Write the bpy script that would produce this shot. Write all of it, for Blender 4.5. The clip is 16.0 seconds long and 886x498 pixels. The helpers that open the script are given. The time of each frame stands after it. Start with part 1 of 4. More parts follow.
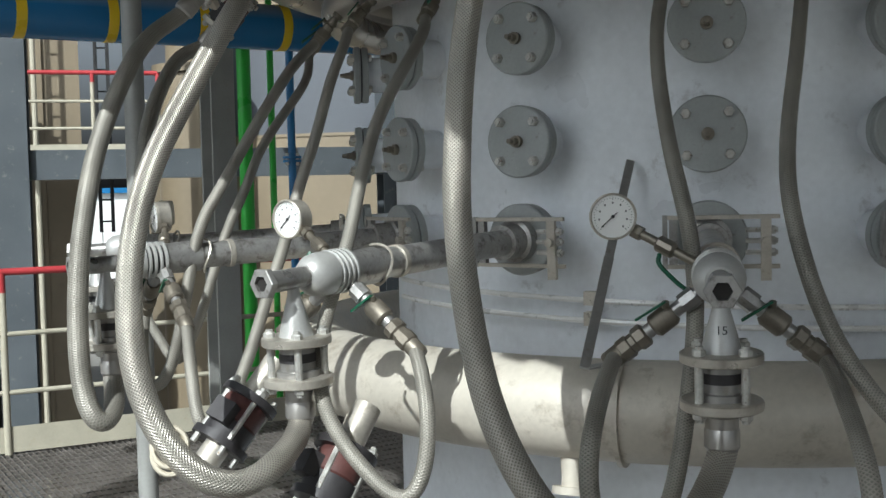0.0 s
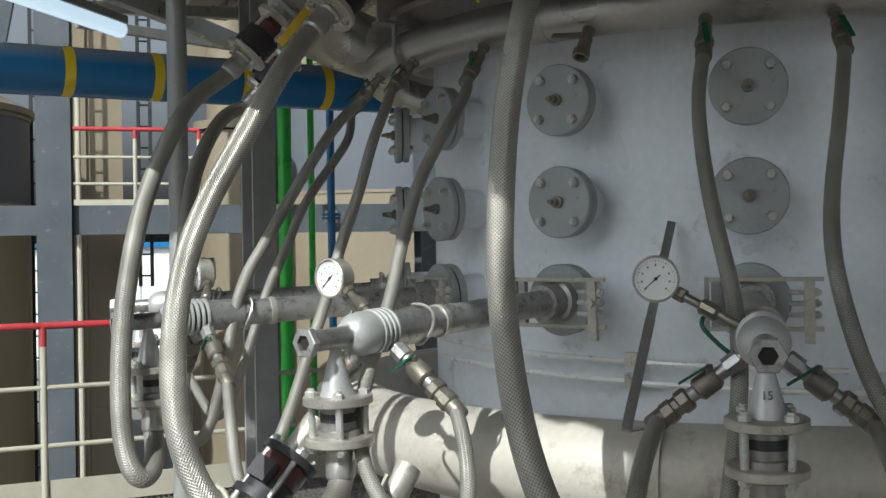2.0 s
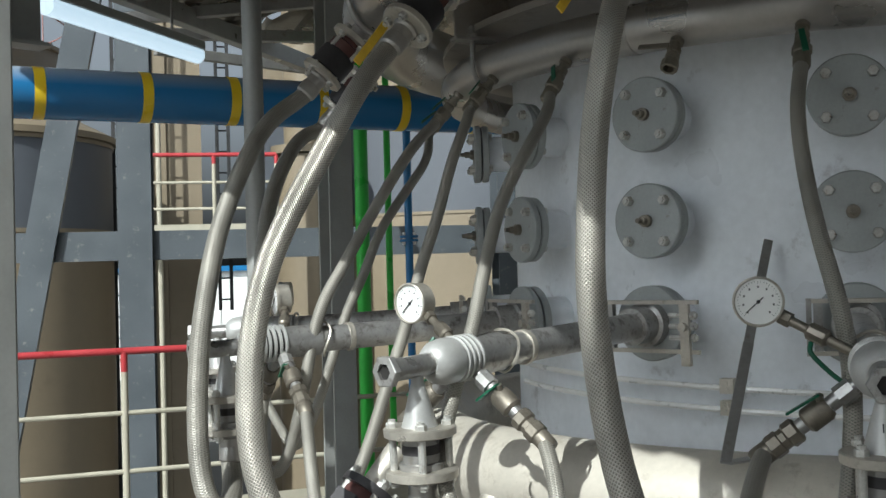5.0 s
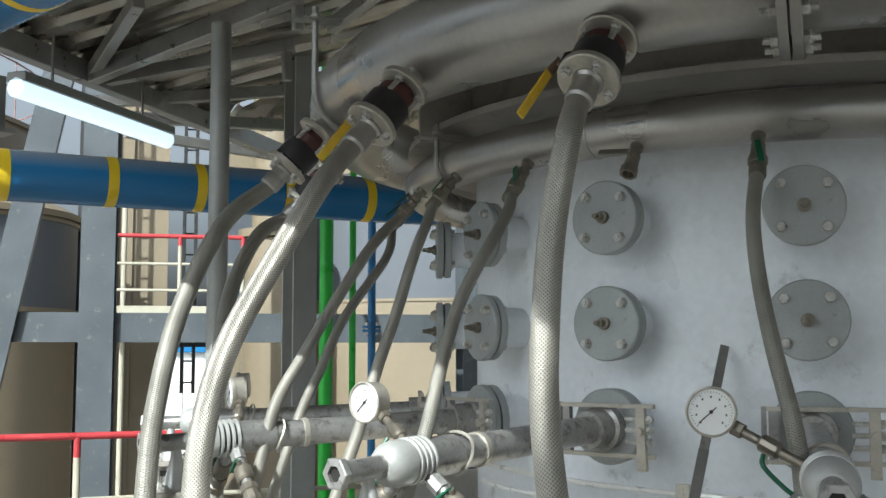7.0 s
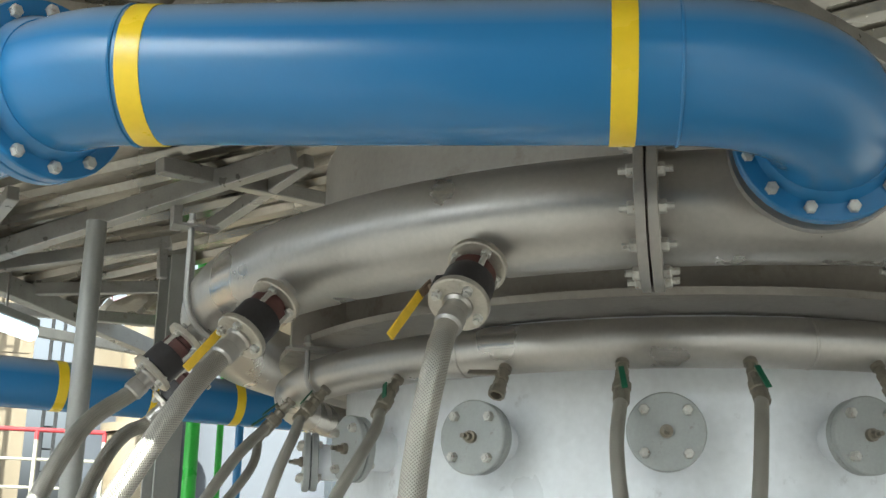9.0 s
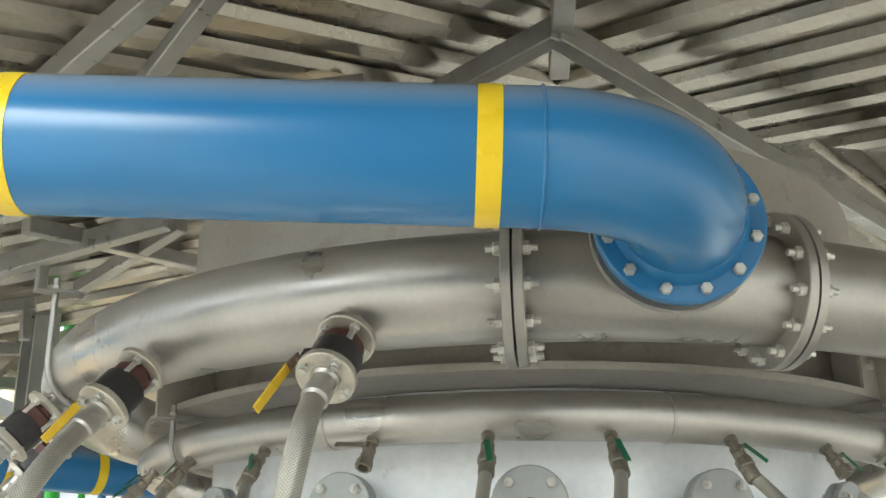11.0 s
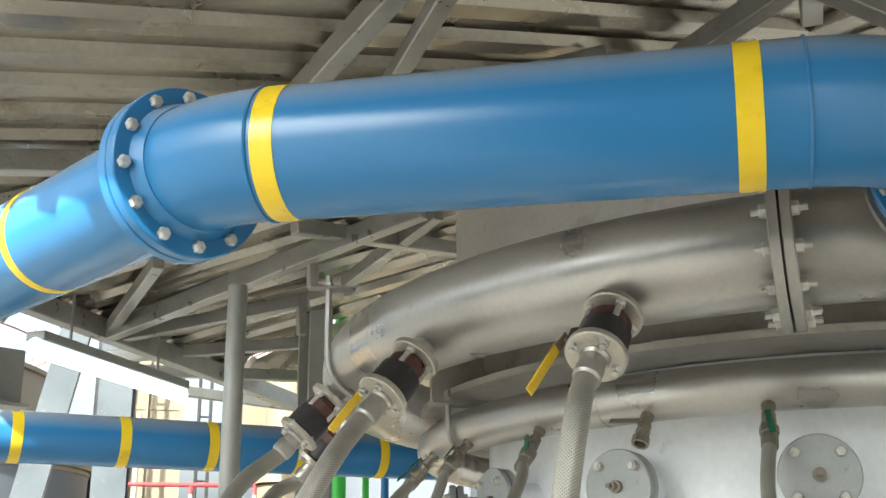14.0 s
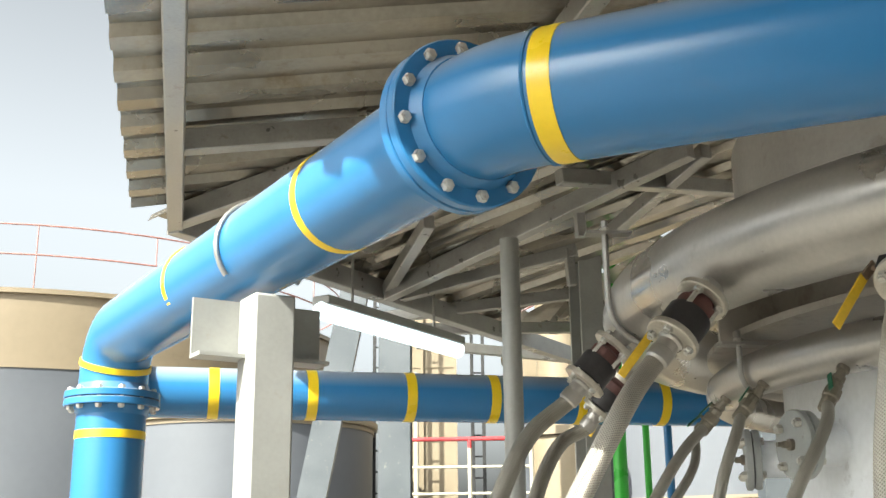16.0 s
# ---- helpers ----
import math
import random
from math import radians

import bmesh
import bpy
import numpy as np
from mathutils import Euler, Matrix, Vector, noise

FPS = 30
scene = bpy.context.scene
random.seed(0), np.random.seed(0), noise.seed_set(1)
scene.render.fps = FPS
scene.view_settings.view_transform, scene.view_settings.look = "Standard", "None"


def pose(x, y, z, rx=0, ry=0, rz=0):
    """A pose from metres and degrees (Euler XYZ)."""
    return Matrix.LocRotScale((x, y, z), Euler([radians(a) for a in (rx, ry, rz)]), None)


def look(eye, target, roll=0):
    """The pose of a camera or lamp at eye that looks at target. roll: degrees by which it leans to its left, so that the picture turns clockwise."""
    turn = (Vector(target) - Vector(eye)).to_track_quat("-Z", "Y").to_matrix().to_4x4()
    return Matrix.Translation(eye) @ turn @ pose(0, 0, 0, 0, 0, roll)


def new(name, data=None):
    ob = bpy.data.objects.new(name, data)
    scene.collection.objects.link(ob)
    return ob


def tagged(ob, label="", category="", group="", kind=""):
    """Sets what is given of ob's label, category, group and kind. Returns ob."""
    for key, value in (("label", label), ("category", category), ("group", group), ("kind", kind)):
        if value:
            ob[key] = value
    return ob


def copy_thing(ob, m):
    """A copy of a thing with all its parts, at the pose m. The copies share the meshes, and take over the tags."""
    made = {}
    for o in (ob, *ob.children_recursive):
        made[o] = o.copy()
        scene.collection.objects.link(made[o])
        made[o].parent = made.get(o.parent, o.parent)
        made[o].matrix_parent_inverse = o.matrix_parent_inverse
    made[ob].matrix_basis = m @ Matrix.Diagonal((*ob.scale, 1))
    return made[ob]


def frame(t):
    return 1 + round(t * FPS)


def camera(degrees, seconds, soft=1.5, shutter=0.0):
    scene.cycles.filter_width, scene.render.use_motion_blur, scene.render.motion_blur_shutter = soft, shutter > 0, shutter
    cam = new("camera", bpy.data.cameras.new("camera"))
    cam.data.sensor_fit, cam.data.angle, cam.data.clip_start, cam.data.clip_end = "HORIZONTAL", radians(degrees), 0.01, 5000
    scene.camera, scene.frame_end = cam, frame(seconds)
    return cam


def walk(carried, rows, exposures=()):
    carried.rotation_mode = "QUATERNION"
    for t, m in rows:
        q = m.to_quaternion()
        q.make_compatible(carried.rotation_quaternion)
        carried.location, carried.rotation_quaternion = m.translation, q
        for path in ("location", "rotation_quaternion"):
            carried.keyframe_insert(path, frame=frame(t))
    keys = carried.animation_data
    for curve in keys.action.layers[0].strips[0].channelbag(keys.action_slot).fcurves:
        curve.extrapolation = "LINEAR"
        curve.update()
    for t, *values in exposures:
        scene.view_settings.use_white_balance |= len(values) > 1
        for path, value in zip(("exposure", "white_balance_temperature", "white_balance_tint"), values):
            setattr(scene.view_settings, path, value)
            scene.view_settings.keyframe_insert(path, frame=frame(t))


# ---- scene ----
EYE = 1.5
cam = camera(43.54, 16.0)
PATH = [
    (0.0, -0.029, -0.148, -0.031, -16.65, -3.00, 1.30),
    (0.5, -0.032, -0.160, -0.024, -16.35, -1.77, 1.00),
    (1.0, -0.039, -0.169, -0.017, -15.98, 0.13, 1.24),
    (1.5, -0.041, -0.172, -0.016, -16.04, 1.18, 1.42),
    (2.0, -0.044, -0.151, -0.022, -14.82, -0.06, 0.88),
    (2.5, -0.027, -0.130, -0.023, -15.14, -0.95, 1.05),
    (3.0, -0.029, -0.099, -0.035, -13.96, -2.38, 0.50),
    (3.5, -0.017, -0.063, -0.034, -11.00, -3.47, 1.12),
    (4.0, -0.043, -0.045, -0.031, -10.71, -1.99, 2.08),
    (6.5, -0.016, -0.046, 0.008, -11.77, 4.21, -0.17),
    (7.0, -0.013, -0.050, 0.012, -12.63, 5.52, 0.10),
    (7.5, -0.002, -0.056, 0.018, -14.20, 7.09, -0.25),
    (8.0, 0.009, -0.049, 0.035, -16.51, 10.31, -0.09),
    (8.5, 0.008, -0.049, 0.046, -17.64, 12.72, -0.23),
    (9.0, -0.001, -0.064, 0.057, -19.23, 15.75, -0.77),
    (9.5, -0.004, -0.078, 0.065, -21.76, 17.83, -0.24),
    (10.0, -0.003, -0.097, 0.062, -25.53, 19.17, -0.03),
    (12.5, 0.011, -0.110, 0.098, -24.41, 18.26, 0.79),
    (13.0, 0.007, -0.112, 0.094, -19.30, 18.57, 0.48),
    (13.5, -0.002, -0.103, 0.090, -15.75, 17.84, -0.08),
    (14.0, -0.012, -0.093, 0.087, -11.78, 17.74, 0.56),
    (14.5, -0.026, -0.077, 0.086, -7.87, 17.99, 0.36),
    (15.0, -0.037, -0.070, 0.084, -4.03, 17.60, 0.18),
    (15.5, -0.045, -0.059, 0.078, -1.34, 16.73, 0.60),
    (16.0, -0.063, -0.039, 0.079, 1.97, 15.50, 0.57),
]
EXPOSURES = [(0, -2.05, 5700, 4), (4.0, -2.1, 5750, 4), (7.0, -1.5, 5700, 2), (8.0, -1.05, 5700, 2), (9.0, -0.5, 5900, 1), (10.0, 0.08, 6050, 1), (12.5, -0.02, 6050, 1), (14.0, -0.15, 6100, 2), (16.0, -0.48, 6400, 4)]
walk(cam, [(t, pose(x, y, z + EYE, 90 + pitch, roll, yaw)) for t, x, y, z, yaw, pitch, roll in PATH], EXPOSURES)

# ---- world and sun ----
SUN_AZ, SUN_EL = 221.0, 40.5
world = bpy.data.worlds.new("world")
scene.world = world
world.use_nodes = True
wn = world.node_tree
sky = wn.nodes.new("ShaderNodeTexSky")
sky.sky_type, sky.sun_disc = "NISHITA", False
sky.dust_density, sky.air_density = 8.0, 1.0
sky.sun_elevation, sky.sun_rotation = radians(SUN_EL), radians(SUN_AZ)
haze = wn.nodes.new("ShaderNodeHueSaturation")
haze.inputs["Saturation"].default_value = 0.22
wn.nodes["Background"].inputs[1].default_value = 0.10
way, height, low = wn.nodes.new("ShaderNodeTexCoord"), wn.nodes.new("ShaderNodeSeparateXYZ"), wn.nodes.new("ShaderNodeMapRange")
low.inputs[1].default_value, low.inputs[2].default_value, low.inputs[3].default_value, low.inputs[4].default_value = 0.3, 0.8, 5.6, 1.0
wn.links.new(way.outputs["Generated"], height.inputs[0])
wn.links.new(height.outputs[2], low.inputs[0])
wn.links.new(low.outputs[0], haze.inputs["Value"])
wn.links.new(sky.outputs[0], haze.inputs["Color"])
wn.links.new(haze.outputs[0], wn.nodes["Background"].inputs[0])
sun = new("sun", bpy.data.lights.new("sun", "SUN"))
sun.data.energy, sun.data.angle, sun.data.color = 22.0, radians(0.5), (1.0, 0.95, 0.87)
a, e = radians(SUN_AZ), radians(SUN_EL)
sun.matrix_world = look((0, 0, 0), (-math.sin(a) * math.cos(e), -math.cos(a) * math.cos(e), -math.sin(e)))

# ---- materials ----
def material(name, colour, rough=0.5, metal=0.0, vary=0.15, scale=6.0, grain=60.0, bump=0.05, dirt=None, dirt_amount=0.0, rough_vary=0.15, random_tint=0.0, dust_glare=0.0):
    """Painted or metal surface: broad stains, fine grain, a little relief."""
    m = bpy.data.materials.new(name)
    m.use_nodes = True
    t = m.node_tree
    n, k = t.nodes, t.links.new
    b = n["Principled BSDF"]
    co = n.new("ShaderNodeTexCoord")
    big, fine = n.new("ShaderNodeTexNoise"), n.new("ShaderNodeTexNoise")
    big.inputs["Scale"].default_value, big.inputs["Detail"].default_value = scale, 6
    fine.inputs["Scale"].default_value, fine.inputs["Detail"].default_value = grain, 4
    k(co.outputs["Object"], big.inputs["Vector"])
    k(co.outputs["Object"], fine.inputs["Vector"])
    ramp = n.new("ShaderNodeMapRange")
    ramp.inputs[1].default_value, ramp.inputs[2].default_value = 0.3, 0.7
    ramp.inputs[3].default_value, ramp.inputs[4].default_value = 1 - vary, 1 + vary
    mixn = n.new("ShaderNodeMath")
    mixn.operation = "MULTIPLY_ADD"
    k(fine.outputs[0], mixn.inputs[0])
    mixn.inputs[1].default_value = 0.35
    k(big.outputs[0], mixn.inputs[2])
    sub = n.new("ShaderNodeMath")
    sub.operation = "SUBTRACT"
    k(mixn.outputs[0], sub.inputs[0])
    sub.inputs[1].default_value = 0.175
    k(sub.outputs[0], ramp.inputs[0])
    mul = n.new("ShaderNodeVectorMath")
    mul.operation = "SCALE"
    mul.inputs[0].default_value = colour
    k(ramp.outputs[0], mul.inputs["Scale"])
    out = mul.outputs[0]
    if random_tint:
        info, rr, m2 = n.new("ShaderNodeObjectInfo"), n.new("ShaderNodeMapRange"), n.new("ShaderNodeVectorMath")
        rr.inputs[3].default_value, rr.inputs[4].default_value = 1 - random_tint, 1 + random_tint
        k(info.outputs["Random"], rr.inputs[0])
        m2.operation = "SCALE"
        k(out, m2.inputs[0])
        k(rr.outputs[0], m2.inputs["Scale"])
        out = m2.outputs[0]
    if dirt:
        spot = n.new("ShaderNodeTexNoise")
        spot.inputs["Scale"].default_value, spot.inputs["Detail"].default_value = scale * 2.3, 10
        spot.inputs["Roughness"].default_value = 0.7
        k(co.outputs["Object"], spot.inputs["Vector"])
        cut = n.new("ShaderNodeMapRange")
        cut.inputs[1].default_value, cut.inputs[2].default_value = 0.62 - 0.3 * dirt_amount, 0.78 - 0.2 * dirt_amount
        k(spot.outputs[0], cut.inputs[0])
        mx = n.new("ShaderNodeMix")
        mx.data_type = "RGBA"
        k(cut.outputs[0], mx.inputs[0])
        k(out, mx.inputs[6])
        mx.inputs[7].default_value = (*dirt, 1)
        out = mx.outputs[2]
    # upward faces blend to pale dust, which also stands in for sun glare
    if dust_glare:
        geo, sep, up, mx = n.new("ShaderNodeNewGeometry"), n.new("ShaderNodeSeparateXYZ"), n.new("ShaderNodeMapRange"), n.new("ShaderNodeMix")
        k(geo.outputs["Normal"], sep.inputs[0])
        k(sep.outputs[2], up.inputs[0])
        up.inputs[1].default_value, up.inputs[2].default_value, up.inputs[3].default_value, up.inputs[4].default_value = 0.25, 1.0, 0.0, dust_glare
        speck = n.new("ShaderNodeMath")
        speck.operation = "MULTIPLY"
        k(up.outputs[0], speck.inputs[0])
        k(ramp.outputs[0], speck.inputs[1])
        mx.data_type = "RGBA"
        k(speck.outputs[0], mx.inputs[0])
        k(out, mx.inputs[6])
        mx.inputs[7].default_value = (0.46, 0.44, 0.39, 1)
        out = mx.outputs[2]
    k(out, b.inputs["Base Color"])
    rg = n.new("ShaderNodeMapRange")
    rg.inputs[1].default_value, rg.inputs[2].default_value = 0.3, 0.7
    rg.inputs[3].default_value, rg.inputs[4].default_value = max(0.03, rough - rough_vary), min(1, rough + rough_vary)
    k(big.outputs[0], rg.inputs[0])
    k(rg.outputs[0], b.inputs["Roughness"])
    b.inputs["Metallic"].default_value = metal
    bp = n.new("ShaderNodeBump")
    bp.inputs["Strength"].default_value, bp.inputs["Distance"].default_value = bump, 0.004
    k(fine.outputs[0], bp.inputs["Height"])
    k(bp.outputs[0], b.inputs["Normal"])
    return m


def braid_material(name, colour, rough, metal, turns=10.0, pitch=0.03, depth=0.6, low=0.5):
    """Woven wire: two families of diagonal strands that cross."""
    m = bpy.data.materials.new(name)
    m.use_nodes = True
    t = m.node_tree
    n, k = t.nodes, t.links.new
    b = n["Principled BSDF"]
    uv, sep = n.new("ShaderNodeUVMap"), n.new("ShaderNodeSeparateXYZ")
    k(uv.outputs[0], sep.inputs[0])

    def calc(op, x, y):
        q = n.new("ShaderNodeMath")
        q.operation = op
        for i, v in enumerate((x, y)):
            if v is None:
                continue
            if isinstance(v, (int, float)):
                q.inputs[i].default_value = v
            else:
                k(v, q.inputs[i])
        return q.outputs[0]

    u = calc("MULTIPLY", sep.outputs[0], turns * 2 * math.pi)
    v = calc("MULTIPLY", sep.outputs[1], 2 * math.pi / pitch)
    s1 = calc("SINE", calc("ADD", u, v), None)
    s2 = calc("SINE", calc("SUBTRACT", u, v), None)
    h = calc("MAXIMUM", s1, s2)
    mr = n.new("ShaderNodeMapRange")
    mr.inputs[1].default_value, mr.inputs[2].default_value = -0.6, 0.9
    mr.inputs[3].default_value, mr.inputs[4].default_value = low, 1.06
    k(h, mr.inputs[0])
    ns = n.new("ShaderNodeTexNoise")
    ns.inputs["Scale"].default_value, ns.inputs["Detail"].default_value = 9, 6
    co = n.new("ShaderNodeTexCoord")
    k(co.outputs["Object"], ns.inputs["Vector"])
    nr = n.new("ShaderNodeMapRange")
    nr.inputs[1].default_value, nr.inputs[2].default_value, nr.inputs[3].default_value, nr.inputs[4].default_value = 0.3, 0.7, 0.75, 1.15
    k(ns.outputs[0], nr.inputs[0])
    sc = n.new("ShaderNodeVectorMath")
    sc.operation = "SCALE"
    sc.inputs[0].default_value = colour
    k(calc("MULTIPLY", mr.outputs[0], nr.outputs[0]), sc.inputs["Scale"])
    k(sc.outputs[0], b.inputs["Base Color"])
    b.inputs["Metallic"].default_value, b.inputs["Roughness"].default_value = metal, rough
    bp = n.new("ShaderNodeBump")
    bp.inputs["Strength"].default_value, bp.inputs["Distance"].default_value = depth, 0.002
    k(h, bp.inputs["Height"])
    k(bp.outputs[0], b.inputs["Normal"])
    return m


def glow(name, colour, strength):
    m = bpy.data.materials.new(name)
    m.use_nodes = True
    b = m.node_tree.nodes["Principled BSDF"]
    b.inputs["Base Color"].default_value = (0.85, 0.87, 0.9, 1)
    b.inputs["Emission Color"].default_value, b.inputs["Emission Strength"].default_value = (*colour, 1), strength
    return m


SILVER = material("aluminium_paint", (0.82, 0.845, 0.875), 0.40, 0.06, 0.10, 3.0, 45, 0.06, (0.40, 0.39, 0.39), 0.06)
STEEL = material("stainless_pipe", (0.42, 0.40, 0.37), 0.36, 0.75, 0.12, 4.0, 70, 0.04, (0.36, 0.33, 0.29), 0.03)
DUCT = material("cream_silver_paint", (0.52, 0.48, 0.405), 0.5, 0.15, 0.14, 4.0, 60, 0.05, (0.27, 0.225, 0.17), 0.25)
COVER = material("grey_flange_paint", (0.36, 0.375, 0.365), 0.5, 0.2, 0.12, 12, 120, 0.06, (0.22, 0.2, 0.17), 0.1)
DUSTY = material("dusty_bare_shell", (0.36, 0.335, 0.30), 0.5, 0.3, 0.15, 3.0, 60, 0.06, (0.22, 0.19, 0.15), 0.2)
# rail red with the glare of the sky mixed into its colour
GLARE_RED = material("glare_greyed_red", (0.34, 0.17, 0.15), 0.6)
BRIGHT = material("bright_tube", (0.84, 0.83, 0.80), 0.35, 0.15, 0.06, 20, 90, 0.03)
PALE = material("pale_grey_paint", (0.31, 0.31, 0.29), 0.45, 0.1, 0.1, 6, 80, 0.05, (0.3, 0.28, 0.24), 0.1)
GASKET = material("gasket_black", (0.05, 0.05, 0.05), 0.7)
BOLT = material("zinc_bolt", (0.55, 0.54, 0.50), 0.40, 0.5, 0.2, 40, 200, 0.05, (0.30, 0.18, 0.10), 0.2)
RUSTY = material("rusty_steel", (0.28, 0.2, 0.14), 0.65, 0.3, 0.3, 40, 200, 0.1)
BURNER = material("heat_stained_steel", (0.40, 0.39, 0.37), 0.42, 0.7, 0.22, 14, 140, 0.08, (0.13, 0.11, 0.10), 0.35)
ALU = material("cast_aluminium", (0.50, 0.495, 0.47), 0.42, 0.4, 0.10, 14, 140, 0.06)
FLANGE = material("galvanised_flange", (0.50, 0.465, 0.40), 0.42, 0.6, 0.15, 20, 150, 0.06, (0.33, 0.29, 0.22), 0.2)
FITTING = material("brown_steel_fitting", (0.22, 0.195, 0.155), 0.45, 0.6, 0.2, 30, 160, 0.07)
DARK = material("black_valve_body", (0.035, 0.032, 0.033), 0.5, 0.1, 0.3, 20, 120, 0.1)
MAROON = material("oxide_red_primer", (0.09, 0.035, 0.03), 0.55, 0.0, 0.25, 20, 120, 0.1)
LEVER_Y = material("yellow_lever", (0.72, 0.47, 0.03), 0.45, 0.0, 0.12, 20, 120, 0.04)
LEVER_G = material("green_lever", (0.012, 0.10, 0.05), 0.4, 0.0, 0.15, 20, 120, 0.04)
BLUE = material("blue_gloss_paint", (0.03, 0.16, 0.355), 0.25, 0.0, 0.015, 9.0, 90, 0.07, rough_vary=0.0, dust_glare=0.6)
YELLOW = material("yellow_band_paint", (0.78, 0.55, 0.02), 0.35, 0.0, 0.06, 10, 90, 0.04)
GREEN = material("green_pipe_paint", (0.06, 0.50, 0.05), 0.35, 0.0, 0.1, 5, 60, 0.03)
GREY = material("grey_steel_paint", (0.085, 0.096, 0.105), 0.45, 0.0, 0.08, 5, 70, 0.05, (0.27, 0.26, 0.23), 0.08)
GALV = material("galvanised_steel", (0.34, 0.33, 0.31), 0.40, 0.55, 0.15, 8, 90, 0.05, (0.24, 0.21, 0.17), 0.15)
SHEET = material("weathered_roof_sheet", (0.31, 0.285, 0.24), 0.28, 0.8, 0.25, 2.2, 40, 0.05, (0.22, 0.17, 0.11), 0.2)
RED = material("red_rail_paint", (0.42, 0.045, 0.05), 0.4, 0.0, 0.12, 8, 80, 0.04)
CREAM = material("cream_rail_paint", (0.43, 0.40, 0.31), 0.45, 0.0, 0.08, 8, 80, 0.04, (0.4, 0.34, 0.24), 0.08)
BEIGE = material("beige_tank_paint", (0.22, 0.178, 0.118), 0.5, 0.0, 0.07, 0.5, 8, 0.03, (0.18, 0.14, 0.09), 0.10)
SLATE = material("slate_grey_tank_paint", (0.092, 0.10, 0.114), 0.5, 0.0, 0.07, 0.5, 8, 0.03)
GRATE = material("grating_steel", (0.24, 0.22, 0.20), 0.45, 0.6, 0.2, 10, 90, 0.06)
CONCRETE = material("pale_concrete", (0.22, 0.21, 0.19), 0.85, 0.0, 0.15, 0.4, 5, 0.2)
WHITE = material("white_dial", (0.80, 0.80, 0.77), 0.4, 0.0, 0.03)
BLACK = material("black_print", (0.02, 0.02, 0.02), 0.5)
HOLE = material("dark_bore", (0.02, 0.018, 0.016), 0.8)
TIE = material("cream_tape", (0.62, 0.56, 0.44), 0.7)
BRAID = braid_material("stainless_braid", (0.50, 0.465, 0.40), 0.36, 0.6, 22, 0.0075, 0.5, 0.52)
BRAID_THIN = braid_material("fine_grey_braid", (0.33, 0.31, 0.265), 0.42, 0.35, 10, 0.006, 0.4, 0.68)
TUBE_GLOW = glow("fluorescent_tube", (0.78, 0.92, 1.0), 3.0)


# ---- mesh tools ----
V = Vector


